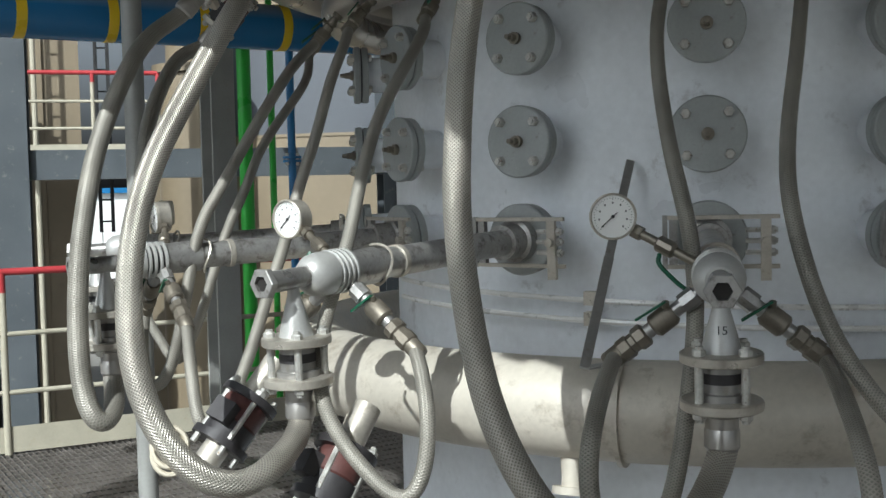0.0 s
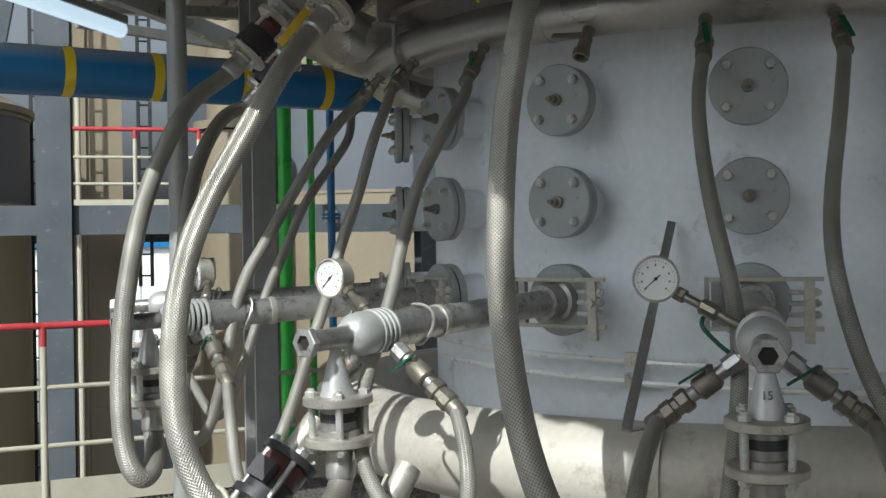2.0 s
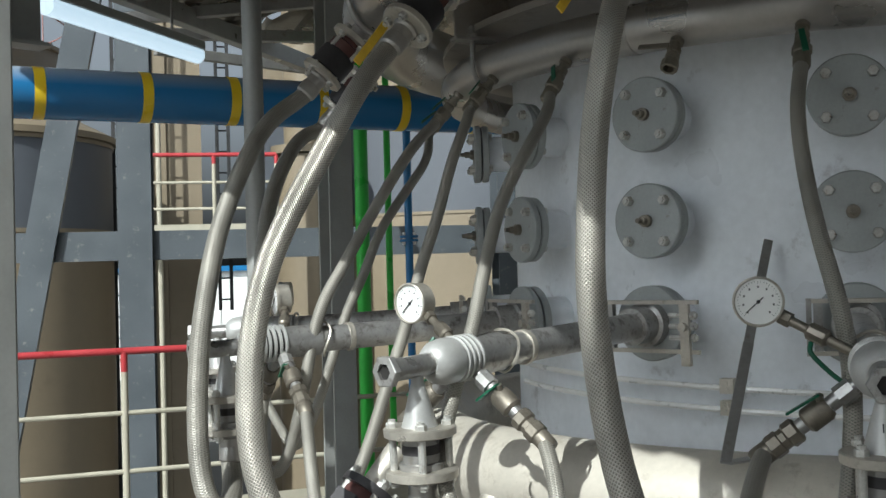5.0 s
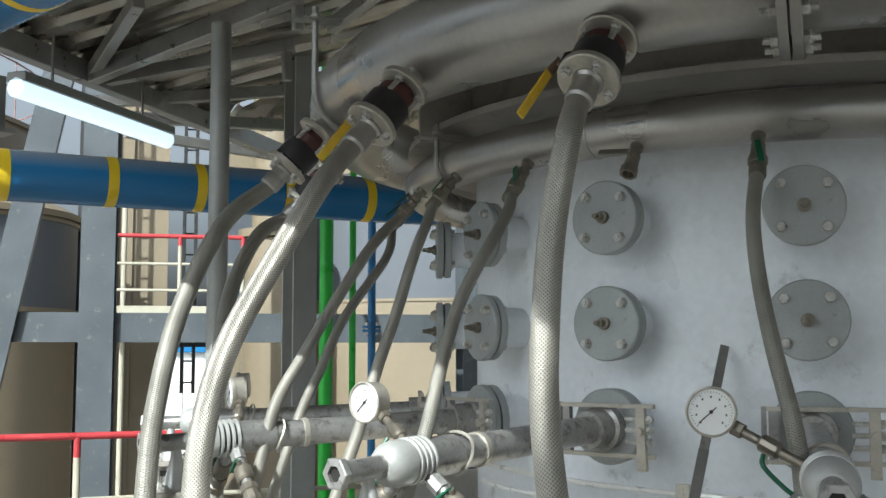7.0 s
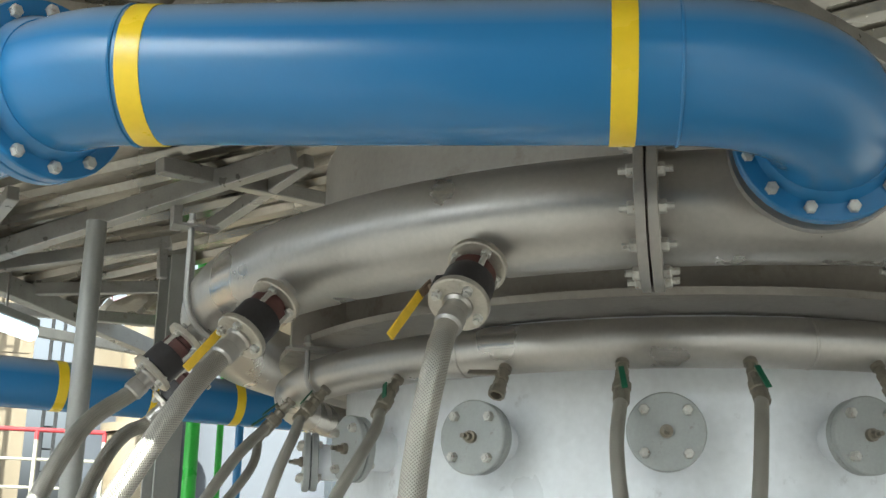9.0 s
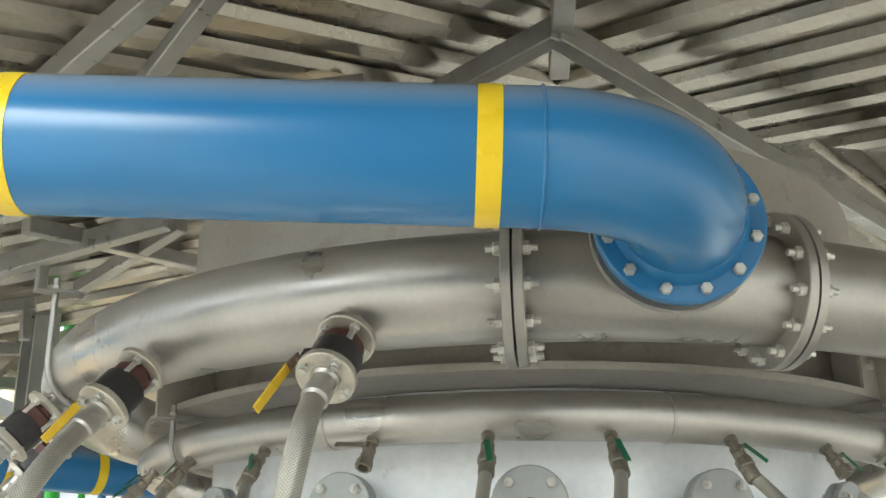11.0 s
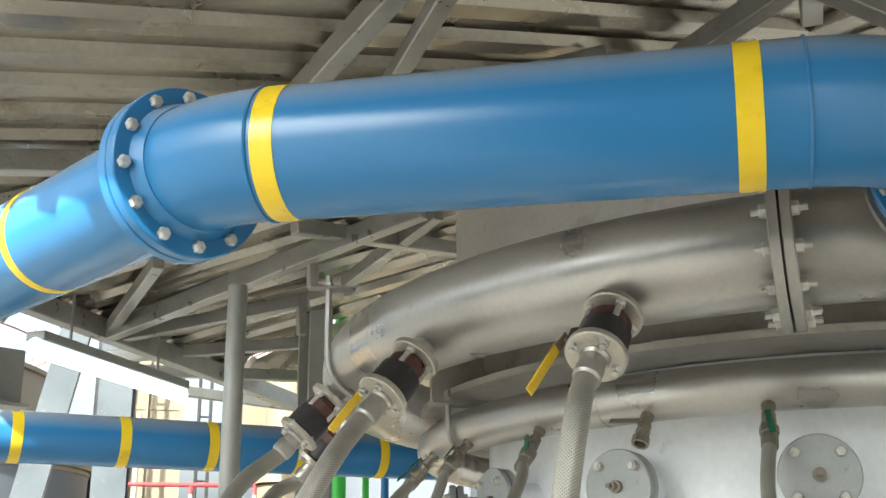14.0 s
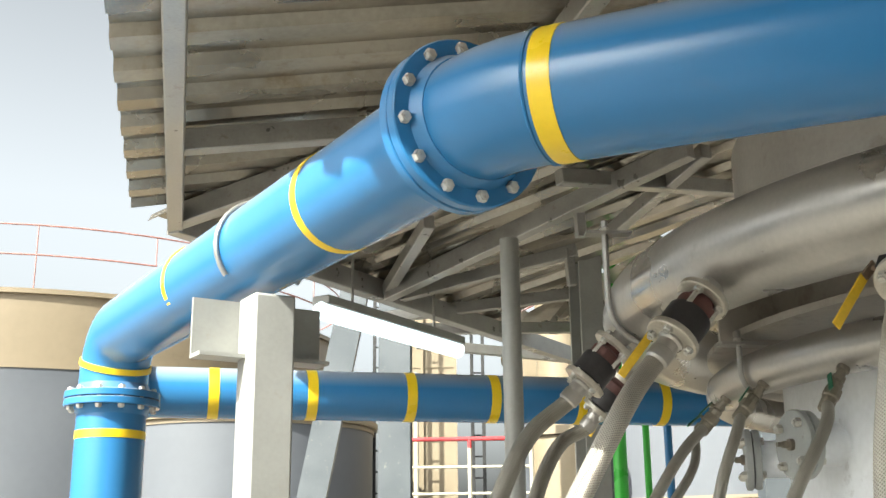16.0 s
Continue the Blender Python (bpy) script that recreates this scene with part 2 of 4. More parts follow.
class Shape:
    """Collects vertices, faces and optional texture coordinates of one mesh."""

    def __init__(self):
        self.v, self.f, self.uv = [], [], []

    def add(self, verts, faces, uvs=None):
        o = len(self.v)
        self.v += [tuple(p) for p in verts]
        self.f += [tuple(i + o for i in q) for q in faces]
        self.uv += uvs if uvs else [[(0, 0)] * len(q) for q in faces]
        return self

    def box(self, centre, size, m=None):
        m = m or Matrix()
        c, h = V(centre), V(size) / 2
        p = [m @ (c + V((sx * h.x, sy * h.y, sz * h.z))) for sx in (-1, 1) for sy in (-1, 1) for sz in (-1, 1)]
        return self.add(p, [(0, 1, 3, 2), (4, 6, 7, 5), (0, 4, 5, 1), (2, 3, 7, 6), (0, 2, 6, 4), (1, 5, 7, 3)])

    def bar(self, p, q, w, h, up=(0, 0, 1)):
        """A straight bar of section w by h from p to q."""
        p, q = V(p), V(q)
        d = (q - p).normalized()
        s = d.cross(V(up))
        s = s.normalized() if s.length > 1e-6 else V((1, 0, 0))
        u = s.cross(d)
        pts = [e + s * (a * w / 2) + u * (b * h / 2) for e in (p, q) for a, b in ((-1, -1), (1, -1), (1, 1), (-1, 1))]
        return self.add(pts, [(3, 2, 1, 0), (4, 5, 6, 7), (0, 1, 5, 4), (1, 2, 6, 5), (2, 3, 7, 6), (3, 0, 4, 7)])

    def lathe(self, origin, axis, profile, seg=24, squash=None):
        """Profile of (radius, height) turned round the axis."""
        o, d = V(origin), V(axis).normalized()
        s = d.orthogonal().normalized()
        if abs(d.z) < 0.9:
            s = d.cross(V((0, 0, 1))).normalized()
        u = d.cross(s)
        ring = [(math.cos(2 * math.pi * i / seg), math.sin(2 * math.pi * i / seg)) for i in range(seg)]
        pts, faces = [], []
        for r, h in profile:
            pts += [o + d * h + s * (c * r) + u * (k * r) for c, k in ring]
        for j in range(len(profile) - 1):
            for i in range(seg):
                a, b = j * seg + i, j * seg + (i + 1) % seg
                faces.append((a, b, b + seg, a + seg))
        faces.append(tuple(range(seg))[::-1])
        faces.append(tuple((len(profile) - 1) * seg + i for i in range(seg)))
        return self.add(pts, faces)

    def rod(self, p, q, r, seg=12, r2=None):
        p, q = V(p), V(q)
        return self.lathe(p, q - p, [(r, 0), (r if r2 is None else r2, (q - p).length)], seg)

    def hexnut(self, p, axis, r, h):
        return self.lathe(p, axis, [(r, 0), (r, h * 0.8), (r * 0.85, h)], 6)

    def sweep(self, path, radius, seg=14, closed=False, caps=True):
        """A round tube along a path; texture u runs round it, v along it in metres."""
        n = len(path)
        path = [V(p) for p in path]
        rad = radius if isinstance(radius, (list, tuple)) else [radius] * n
        tan = []
        for i in range(n):
            a = path[i - 1] if i or closed else path[0]
            b = path[(i + 1) % n] if i < n - 1 or closed else path[-1]
            tan.append((b - a).normalized())
        s = tan[0].orthogonal().normalized()
        pts, length, run = [], [0.0], 0.0
        for i in range(n):
            s = (s - tan[i] * s.dot(tan[i])).normalized()
            u = tan[i].cross(s)
            pts += [path[i] + s * (math.cos(2 * math.pi * k / seg) * rad[i]) + u * (math.sin(2 * math.pi * k / seg) * rad[i]) for k in range(seg)]
            if i:
                run += (path[i] - path[i - 1]).length
                length.append(run)
        faces, uvs = [], []
        for i in range(n if closed else n - 1):
            j = (i + 1) % n
            for k in range(seg):
                k2 = (k + 1) % seg
                faces.append((i * seg + k, i * seg + k2, j * seg + k2, j * seg + k))
                v0, v1 = length[i], length[j] if j else run
                uvs.append([(k / seg, v0), ((k + 1) / seg, v0), ((k + 1) / seg, v1), (k / seg, v1)])
        if caps and not closed:
            faces += [tuple(range(seg))[::-1], tuple((n - 1) * seg + k for k in range(seg))]
            uvs += [[(0, 0)] * seg] * 2
        return self.add(pts, faces, uvs)

    def mesh(self, name, mat, sharp=32):
        me = bpy.data.meshes.new(name)
        me.from_pydata(self.v, [], self.f)
        lay = me.uv_layers.new(name="UVMap")
        flat = [c for q in self.uv for p in q for c in p]
        lay.data.foreach_set("uv", flat)
        me.polygons.foreach_set("use_smooth", [True] * len(me.polygons))
        me.materials.append(mat)
        me.update()
        me.set_sharp_from_angle(angle=radians(sharp))
        return me


def thing(name, label, category, group="", m=None, kind=""):
    ob = new(name)
    ob.empty_display_size = 0.05
    if m is not None:
        ob.matrix_basis = m
    return tagged(ob, label, category, group, kind)


def part(name, shape, mat, parent, label="", bevel=0.0):
    ob = new(name, shape.mesh(name, mat))
    ob.parent = parent
    if bevel:
        md = ob.modifiers.new("bevel", "BEVEL")
        md.width, md.segments, md.limit_method = bevel, 2, "ANGLE"
    if label:
        ob["label"] = label
    return ob


def solid(name, shape, mat, label, category, group="", kind="", bevel=0.0):
    """A thing of one mesh."""
    ob = new(name, shape.mesh(name, mat))
    if bevel:
        md = ob.modifiers.new("bevel", "BEVEL")
        md.width, md.segments, md.limit_method = bevel, 2, "ANGLE"
    return tagged(ob, label, category, group, kind)


def spline(pts, step=8):
    """A smooth curve through the points."""
    p = [V(q) for q in pts]
    p = [p[0] * 2 - p[1]] + p + [p[-1] * 2 - p[-2]]
    out = []
    for i in range(1, len(p) - 2):
        a, b, c, d = p[i - 1:i + 3]
        for k in range(step):
            t = k / step
            out.append(0.5 * (2 * b + (c - a) * t + (2 * a - 5 * b + 4 * c - d) * t * t + (3 * b - a - 3 * c + d) * t ** 3))
    return out + [p[-2]]


# ---- the plan ----
CX, CY = 1.960, 3.340          # axis of the vessel
WALL, FACE = 1.069, 1.207       # radius of the shell and of the port covers
PORTS = [-123.6 + 23.7 * i for i in range(8)]
Z_TOP, Z_MID, Z_BURN = 1.864, 1.594, 1.335


def radial(th, r=0.0, z=0.0):
    """Pose at an angle round the vessel: x along the shell, -y outwards."""
    q = radians(th)
    return pose(CX + r * math.sin(q), CY - r * math.cos(q), z, 0, 0, th)


def at(th, r, z):
    return radial(th, r, z).translation


def arc(r, z, t0, t1, n):
    return [at(t0 + (t1 - t0) * i / (n - 1), r, z) for i in range(n)]


EX, EY = V((0.966, 0.259, 0)), V((-0.259, 0.966, 0))   # directions of the building


def plan(u, v, z=0.0):
    return V((1.955, 3.43, 0)) + EX * u + EY * v + V((0, 0, z))


ROOF_Z, SLOPE = 3.13, 0.176


# ---- ground, platform, roof ----
g = Shape()
g.add([(-400, -300, -4), (400, -300, -4), (400, 900, -4), (-400, 900, -4)], [(0, 1, 2, 3)])
solid("ground", g, CONCRETE, "pale concrete yard far below the platform", "ground", kind="structure")


def bearing_bars():
    """Platform of open grating: bars one way, thin twisted rods the other."""
    floor = thing("floor", "open steel grating of the platform round the vessel", "grating", kind="structure")
    bars, rods = Shape(), Shape()
    for i in range(210):
        u = -4.2 + i * 0.034
        bars.bar(plan(u, -5.5, -0.015), plan(u, 4.2, -0.015), 0.005, 0.03)
    for i in range(97):
        v = -5.5 + i * 0.1
        rods.bar(plan(-4.2, v, -0.006), plan(2.95, v, -0.006), 0.006, 0.008)
    tagged(part("bearing_bar", bars, GRATE, floor), kind="stuff")
    tagged(part("cross_rod", rods, GRATE, floor), kind="stuff")
    beams = Shape()
    for v in (-5.4, -3.0, -0.6, 1.8, 4.1):
        beams.bar(plan(-4.2, v, -0.13), plan(2.95, v, -0.13), 0.1, 0.18)
    part("support_beam", beams, GREY, floor)
    return floor


bearing_bars()


R2 = math.sqrt(0.5)
# sides of the hipped roof: outward direction in plan, distance of the eave
SIDES = [((-1, 0), 3.06), ((0, -1), 3.38), ((-R2, R2), 3.76), ((0, 1), 4.6), ((R2, R2), 4.9), ((1, 0), 4.3), ((R2, -R2), 4.9)]


def roof_height(u, v):
    return ROOF_Z + SLOPE * max(0.0, min(d - n[0] * u - n[1] * v for n, d in SIDES))


def roof_side(i):
    """Trapezoid sheets of one roof side; the ribs run up the slope to the hips."""
    s = Shape()
    (nx, ny), dist_i = SIDES[i]
    tx, ty = -ny, nx
    period, deep = 0.25, 0.038
    prof = [(0.0, 0), (0.085, 0), (0.105, deep), (0.225, deep), (0.245, 0), (0.25, 0)]
    spans = {}

    def span(w):
        """Stretch of the rib line at w along the eave that belongs to this side."""
        lo, hi = -3.0, dist_i
        for j, ((mx, my), dist_j) in enumerate(SIDES):
            if j == i:
                continue
            k = mx * nx + my * ny - 1
            c = dist_j - dist_i - (mx * tx + my * ty) * w
            if abs(k) < 1e-9:
                continue
            r = c / k
            if k < 0:
                lo = max(lo, r)
            else:
                hi = min(hi, r)
        return lo, hi

    for m in range(-26, 26):
        for (a0, h0), (a1, h1) in zip(prof, prof[1:]):
            w0, w1 = m * period + a0, m * period + a1
            (l0, e0), (l1, e1) = span(w0), span(w1)
            if e0 - l0 < 0.02 or e1 - l1 < 0.02:
                continue
            pts = []
            # overhang lengthened on an unseen stretch to shade the blue pipe's flange
            lip = 0.20 if i == 0 and w0 > 0.1 else 0.07
            for w, h, r in ((w0, h0, e0 + (lip if e0 == dist_i else 0)), (w1, h1, e1 + (lip if e1 == dist_i else 0)), (w1, h1, l1), (w0, h0, l0)):
                pts.append(plan(nx * r + tx * w, ny * r + ty * w, ROOF_Z + SLOPE * (dist_i - r) + h))
            s.add(pts, [(0, 1, 2, 3)])
    return s


roof = thing("ceiling", "hipped shed roof of weathered galvanised trapezoid sheets", "roof", kind="structure")
for i in range(len(SIDES)):
    part("roof_sheet", roof_side(i), SHEET, roof)
back = Shape()
for i in range(30):
    u = -3.12 + i * 0.25
    for (a0, h0), (a1, h1) in zip(((0, 0), (0.1, 0), (0.11, 0.038), (0.24, 0.038)), ((0.1, 0), (0.11, 0.038), (0.24, 0.038), (0.25, 0))):
        back.add([plan(u + a0, -6.0, ROOF_Z - 0.02 + h0), plan(u + a1, -6.0, ROOF_Z - 0.02 + h1), plan(u + a1, -3.0, ROOF_Z - 0.02 + h1), plan(u + a0, -3.0, ROOF_Z - 0.02 + h0)], [(0, 1, 2, 3)])
part("roof_sheet", back, SHEET, roof)


# unseen flat cover added above the hips, blocks sky through their gaps
lid = Shape()
lid.box((0.6, 0.4, 3.95), (6.5, 7.0, 0.02), Matrix.Translation(plan(0, 0)) @ pose(0, 0, 0, 0, 0, 15))
part("roof_sheet", lid, SHEET, roof)


def roof_beam(p, q, w=0.07, h=0.09, name="roof_beam", label="grey galvanised rectangular steel roof beam"):
    s = Shape()
    s.bar(p, q, w, h)
    return solid(name, s, GALV, label, "beam", "roof beams", bevel=0.006)


def under(u, v, drop):
    return plan(u, v, roof_height(u, v) - drop)


def cham(c, w):
    """Plan place by distance towards the cut corner and along its eave."""
    return (-c * R2 + w * R2, c * R2 + w * R2)


roof_beam(under(-2.93, -5.8, 0.06), under(-2.93, 2.3, 0.06))
roof_beam(under(-2.93, -3.25, 0.06), under(2.0, -3.25, 0.06))
roof_beam(under(-2.93, -3.25, 0.06), under(0.0, -0.32, 0.06), 0.075, 0.10)
roof_beam(under(-0.32, -0.62, 0.09), under(-0.32, 1.2, 0.09))
roof_beam(under(-0.32, -0.60, 0.09), under(2.4, -0.48, 0.09))
roof_beam(under(-1.66, 1.5, 0.07), under(-1.60, -1.5, 0.07))
roof_beam(under(-1.34, 0.7, 0.16), under(-1.62, -0.9, 0.16), 0.06, 0.06)
roof_beam(under(-2.93, 1.22, 0.06), under(-0.2, 1.3, 0.06))
roof_beam(under(-2.93, 2.2, 0.06), under(-0.6, 0.1, 0.08), 0.08, 0.1)
roof_beam(under(*cham(3.66, -0.5), 0.06), under(*cham(3.66, 4.2), 0.06), 0.08, 0.12)
roof_beam(under(*cham(3.6, 1.15), 0.10), under(*cham(1.6, 0.75), 0.10), 0.07, 0.1)
for p, q, w in (((-1.67, 3.54), (-0.70, 2.97), 0.06), ((-1.74, 4.15), (-0.27, 3.70), 0.06), ((-1.42, 4.40), (-0.11, 4.33), 0.06),
                ((-1.24, 4.88), (0.05, 5.28), 0.05), ((-1.73, 3.50), (-1.69, 2.41), 0.06), ((-1.15, 1.96), (-0.05, 2.24), 0.07), ((-0.58, 2.71), (-0.47, 1.76), 0.06)):
    roof_beam(under(*p, 0.07), under(*q, 0.07), w, 0.075)
for u, v in ((-0.74, 2.99), (-0.95, 2.25), (-0.30, 3.70)):
    roof_beam(under(u, v, 0.05), under(u + 0.01, v, 0.27), 0.05, 0.05, "strut", "short galvanised steel strut under the roof")

# ---- vessel ----
shell = thing("vessel", "tall round furnace vessel painted silver, lightly scuffed", "vessel")
b = Shape()
b.lathe((CX, CY, -0.6), (0, 0, 1), [(WALL, 0), (WALL, 2.775)], 96)
part("shell", b, SILVER, shell)
b = Shape()
b.lathe((CX, CY, -0.6), (0, 0, 1), [(WALL, 2.775), (1.30, 2.777), (1.30, 2.797), (1.17, 2.80), (1.17, 3.48), (0.3, 3.6)], 96)
part("top_course", b, DUSTY, shell, "dull dusty upper course with a lip")
b = Shape()
b.sweep(arc(WALL + 0.03, 2.16, -180, 172, 45), 0.012, 8, closed=True)
part("weld_rim", b, SILVER, shell)


def blind_flange(m):
    ob = thing("blind_flange", "round grey blind flange with four bolts on the silver vessel", "flange", "port covers", m)
    d = FACE - WALL + 0.02
    s = Shape()
    s.lathe((0, d, 0), (0, -1, 0), [(0.058, 0), (0.058, d - 0.045)], 28)
    part("neck", s, SILVER, ob)
    s = Shape()
    s.lathe((0, 0.047, 0), (0, -1, 0), [(0.09, 0), (0.0935, 0.003), (0.0935, 0.019), (0.09, 0.022)], 40)
    part("weld_flange", s, COVER, ob)
    s = Shape()
    s.lathe((0, 0.025, 0), (0, -1, 0), [(0.088, 0), (0.088, 0.004)], 32)
    part("gasket", s, GASKET, ob)
    s = Shape()
    s.lathe((0, 0.021, 0), (0, -1, 0), [(0.092, 0), (0.0955, 0.003), (0.0955, 0.018), (0.092, 0.021)], 40)
    part("cover", s, COVER, ob)
    for i in range(4):
        q = radians(45 + 90 * i)
        x, z = 0.073 * math.cos(q), 0.073 * math.sin(q)
        s = Shape()
        s.hexnut((x, 0, z), (0, -1, 0), 0.0135, 0.016)
        s.rod((x, 0.05, z), (x, -0.021, z), 0.007, 8)
        s.hexnut((x, 0.047, z), (0, 1, 0), 0.0125, 0.012)
        part("bolt", s, BOLT, ob)
    s = Shape()
    s.lathe((0, 0, 0), (0, -1, 0), [(0.016, 0), (0.016, 0.012), (0.010, 0.013), (0.010, 0.030), (0.0065, 0.031), (0.0065, 0.046)], 14)
    part("stub", s, FITTING, ob)
    return ob


first = blind_flange(radial(PORTS[1], FACE, Z_TOP))
for i, th in enumerate(PORTS[1:]):
    for z in (Z_TOP, Z_MID):
        if i or z != Z_TOP:
            copy_thing(first, radial(th, FACE, z) @ pose(0, 0, 0, 0, (i * 7 + (z > 1.7) * 11) % 9 - 4, 0))

# ring headers
RH, ZH, rH = 1.250, 2.0715, 0.0615
b = Shape()
b.sweep(arc(RH, ZH, -180, 176, 90), rH, 22, closed=True)
hdr = thing("ring_header", "stainless ring header pipe with hose nozzles round the vessel", "pipe")
part("pipe", b, STEEL, hdr)
for th in (-96, -52, -13, 27):
    m = radial(th, RH, ZH)
    b = Shape()
    b.lathe(m.translation, m.to_3x3() @ V((1, 0, 0)), [(rH + 0.0005, -0.004), (rH + 0.0025, -0.002), (rH + 0.0025, 0.002), (rH + 0.0005, 0.004)], 26)
    part("weld_seam", b, STEEL, hdr)
RT, ZT, rT = 1.583, 2.311, 0.1275


def radial_t(th, r=0.0, z=0.0):
    """The same round the axis of the manifold, which hangs a little off centre."""
    return Matrix.Translation((0.082, -0.010, 0)) @ radial(th, r, z)


tor = thing("air_manifold", "wide brushed stainless ring manifold hung above the vessel", "manifold")
b = Shape()
b.sweep([radial_t(-180 + 4 * i, RT, ZT).translation for i in range(90)], rT, 32, closed=True)
part("pipe", b, STEEL, tor)


def ring_joint(th):
    for side in (-1, 1):
        s = Shape()
        m = radial_t(th, RT, ZT)
        o, d = m.translation, m.to_3x3() @ V((side, 0, 0))
        s.lathe(o + d * 0.003, d, [(0.182, 0), (0.182, 0.02), (0.179, 0.022)], 44)
        part("joint_flange", s, STEEL, tor)
        for i in range(12):
            q = 2 * math.pi * (i + 0.5) / 12
            p = m @ V((side * 0.025, -0.158 * math.cos(q), 0.158 * math.sin(q)))
            s = Shape()
            s.hexnut(p, d, 0.016, 0.016)
            s.rod(p, p + d * 0.032, 0.008, 8)
            part("bolt", s, BOLT, tor)


ring_joint(-32.5)
ring_joint(-10.6)
LT, LZ, LR = 1.354, 0.931, 0.1234
duct = thing("lower_manifold", "thick cream-silver ring duct low round the vessel", "manifold")
b = Shape()
b.sweep(arc(LT, LZ, -180, 176, 90), LR, 30, closed=True)
part("pipe", b, DUCT, duct)
b = Shape()
m = radial(-37.4, LT, LZ)
b.lathe(m.translation, m.to_3x3() @ V((1, 0, 0)), [(LR + 0.012, -0.006), (LR + 0.012, 0.006)], 40)
part("band", b, DUCT, duct)

# ---- blue pipework ----
blue = thing("blue_pipe", "glossy blue supply pipe with yellow bands, elbows and bolted flanges", "pipe")
RB = 0.126
D1 = V((-0.8971, 0.4406, 0.0337)).normalized()     # heading of the near run, away from the vessel
N1 = V((-0.4408, -0.8976, 0))                      # heading out of the manifold's nozzle
BAND_A, BAND_B = V((0.851, 1.481, 2.365)), V((0.103, 1.848, 2.393))
F1 = BAND_A - D1 * (0.092 + 0.30) - N1 * 0.323
V1 = V((-1.43, 4.05, 2.393))

def bend(p, d0, d1, r, n=14):
    """Arc from p, heading d0, to the heading d1."""
    ang = d0.angle(d1)
    axis = d0.cross(d1).normalized()
    c = p + axis.cross(d0) * r
    return [c + Matrix.Rotation(ang * i / (n - 1), 3, axis) @ (p - c) for i in range(n)]


def flange_pair(parent, o, d, mat, outer=0.174, ring=0.152, n=12, phase=0.0, gap=0.004, both=True, bolt=0.013, r=0.126):
    """Two bolted flanges that meet at o on the axis d."""
    d = d.normalized()
    u = d.cross(V((0, 0, 1)))
    u = u.normalized() if u.length > 1e-3 else V((1, 0, 0))
    w = u.cross(d)
    for sgn in ((-1, 1) if both else (1,)):
        s = Shape()
        s.lathe(o + d * (sgn * gap / 2), d * sgn, [(outer - 0.002, 0), (outer, 0.002), (outer, 0.023), (outer - 0.003, 0.026), (r + 0.014, 0.026), (r + 0.001, 0.055)], 44)
        part("flange", s, mat, parent)
    for i in range(n):
        q = phase + 2 * math.pi * i / n
        p = o + u * (ring * math.cos(q)) + w * (ring * math.sin(q))
        s = Shape()
        s.rod(p - d * 0.042, p + d * 0.042, bolt * 0.6, 8)
        s.hexnut(p + d * 0.026, d, bolt, 0.014)
        s.hexnut(p - d * 0.026, -d, bolt, 0.014)
        part("bolt", s, BOLT, parent)


e1 = bend(F1 + N1 * 0.023, N1, D1, 0.30)
e2_start = BAND_B + D1 * 0.032
D2 = V((-0.552, 0.834, 0)).normalized()
e2 = bend(e2_start, D1, D2, 0.38, 8)
F2 = e2[-1] + D2 * 0.02
b = Shape()
b.lathe(F1 - N1 * 0.02, -N1, [(0.126, 0), (0.126, 0.30)], 36)
part("nozzle", b, STEEL, tor)
b = Shape()
b.lathe(F1 - N1 * 0.016, -N1, [(0.176, 0), (0.176, 0.024)], 44)
part("nozzle_flange", b, STEEL, tor)
run = e1 + [e1[-1].lerp(e2_start, k / 6) for k in range(1, 7)] + e2[1:] + [F2]
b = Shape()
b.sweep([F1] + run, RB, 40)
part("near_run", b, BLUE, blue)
flange_pair(blue, F1 + N1 * 0.010, N1, BLUE, phase=radians(15), both=False)
flange_pair(blue, F2, D2, BLUE, phase=radians(8))
D2 = (V1 - F2)
D2.z = 0
D2.normalize()
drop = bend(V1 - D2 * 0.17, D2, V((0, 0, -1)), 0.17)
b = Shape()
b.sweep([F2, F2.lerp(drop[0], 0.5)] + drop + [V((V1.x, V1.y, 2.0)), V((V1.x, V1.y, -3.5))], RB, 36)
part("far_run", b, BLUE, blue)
flange_pair(blue, V((V1.x, V1.y, 2.15)), V((0, 0, 1)), BLUE)
T0, T1 = V((-1.675, 4.60, 2.27)), V((1.60, 5.56, 2.285))
RC = 0.1095
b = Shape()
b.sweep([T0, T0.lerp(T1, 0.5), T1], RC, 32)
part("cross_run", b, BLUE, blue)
flange_pair(blue, T0.lerp(T1, 0.045), T1 - T0, BLUE, 0.17, 0.1475, bolt=0.0125, r=0.1095)


def band(o, d, w, name="yellow_band", r=RB):
    s = Shape()
    s.lathe(o - d * w / 2, d, [(r + 0.0015, 0), (r + 0.0015, w)], 40)
    part(name, s, YELLOW, blue, "painted yellow band")


def weld(o, d):
    s = Shape()
    s.sweep([o + (d.orthogonal().normalized() * math.cos(q) + d.cross(d.orthogonal().normalized()) * math.sin(q)) * (RB + 0.0005) for q in [2 * math.pi * i / 36 for i in range(36)]], 0.0035, 6, closed=True)
    part("weld_bead", s, BLUE, blue)


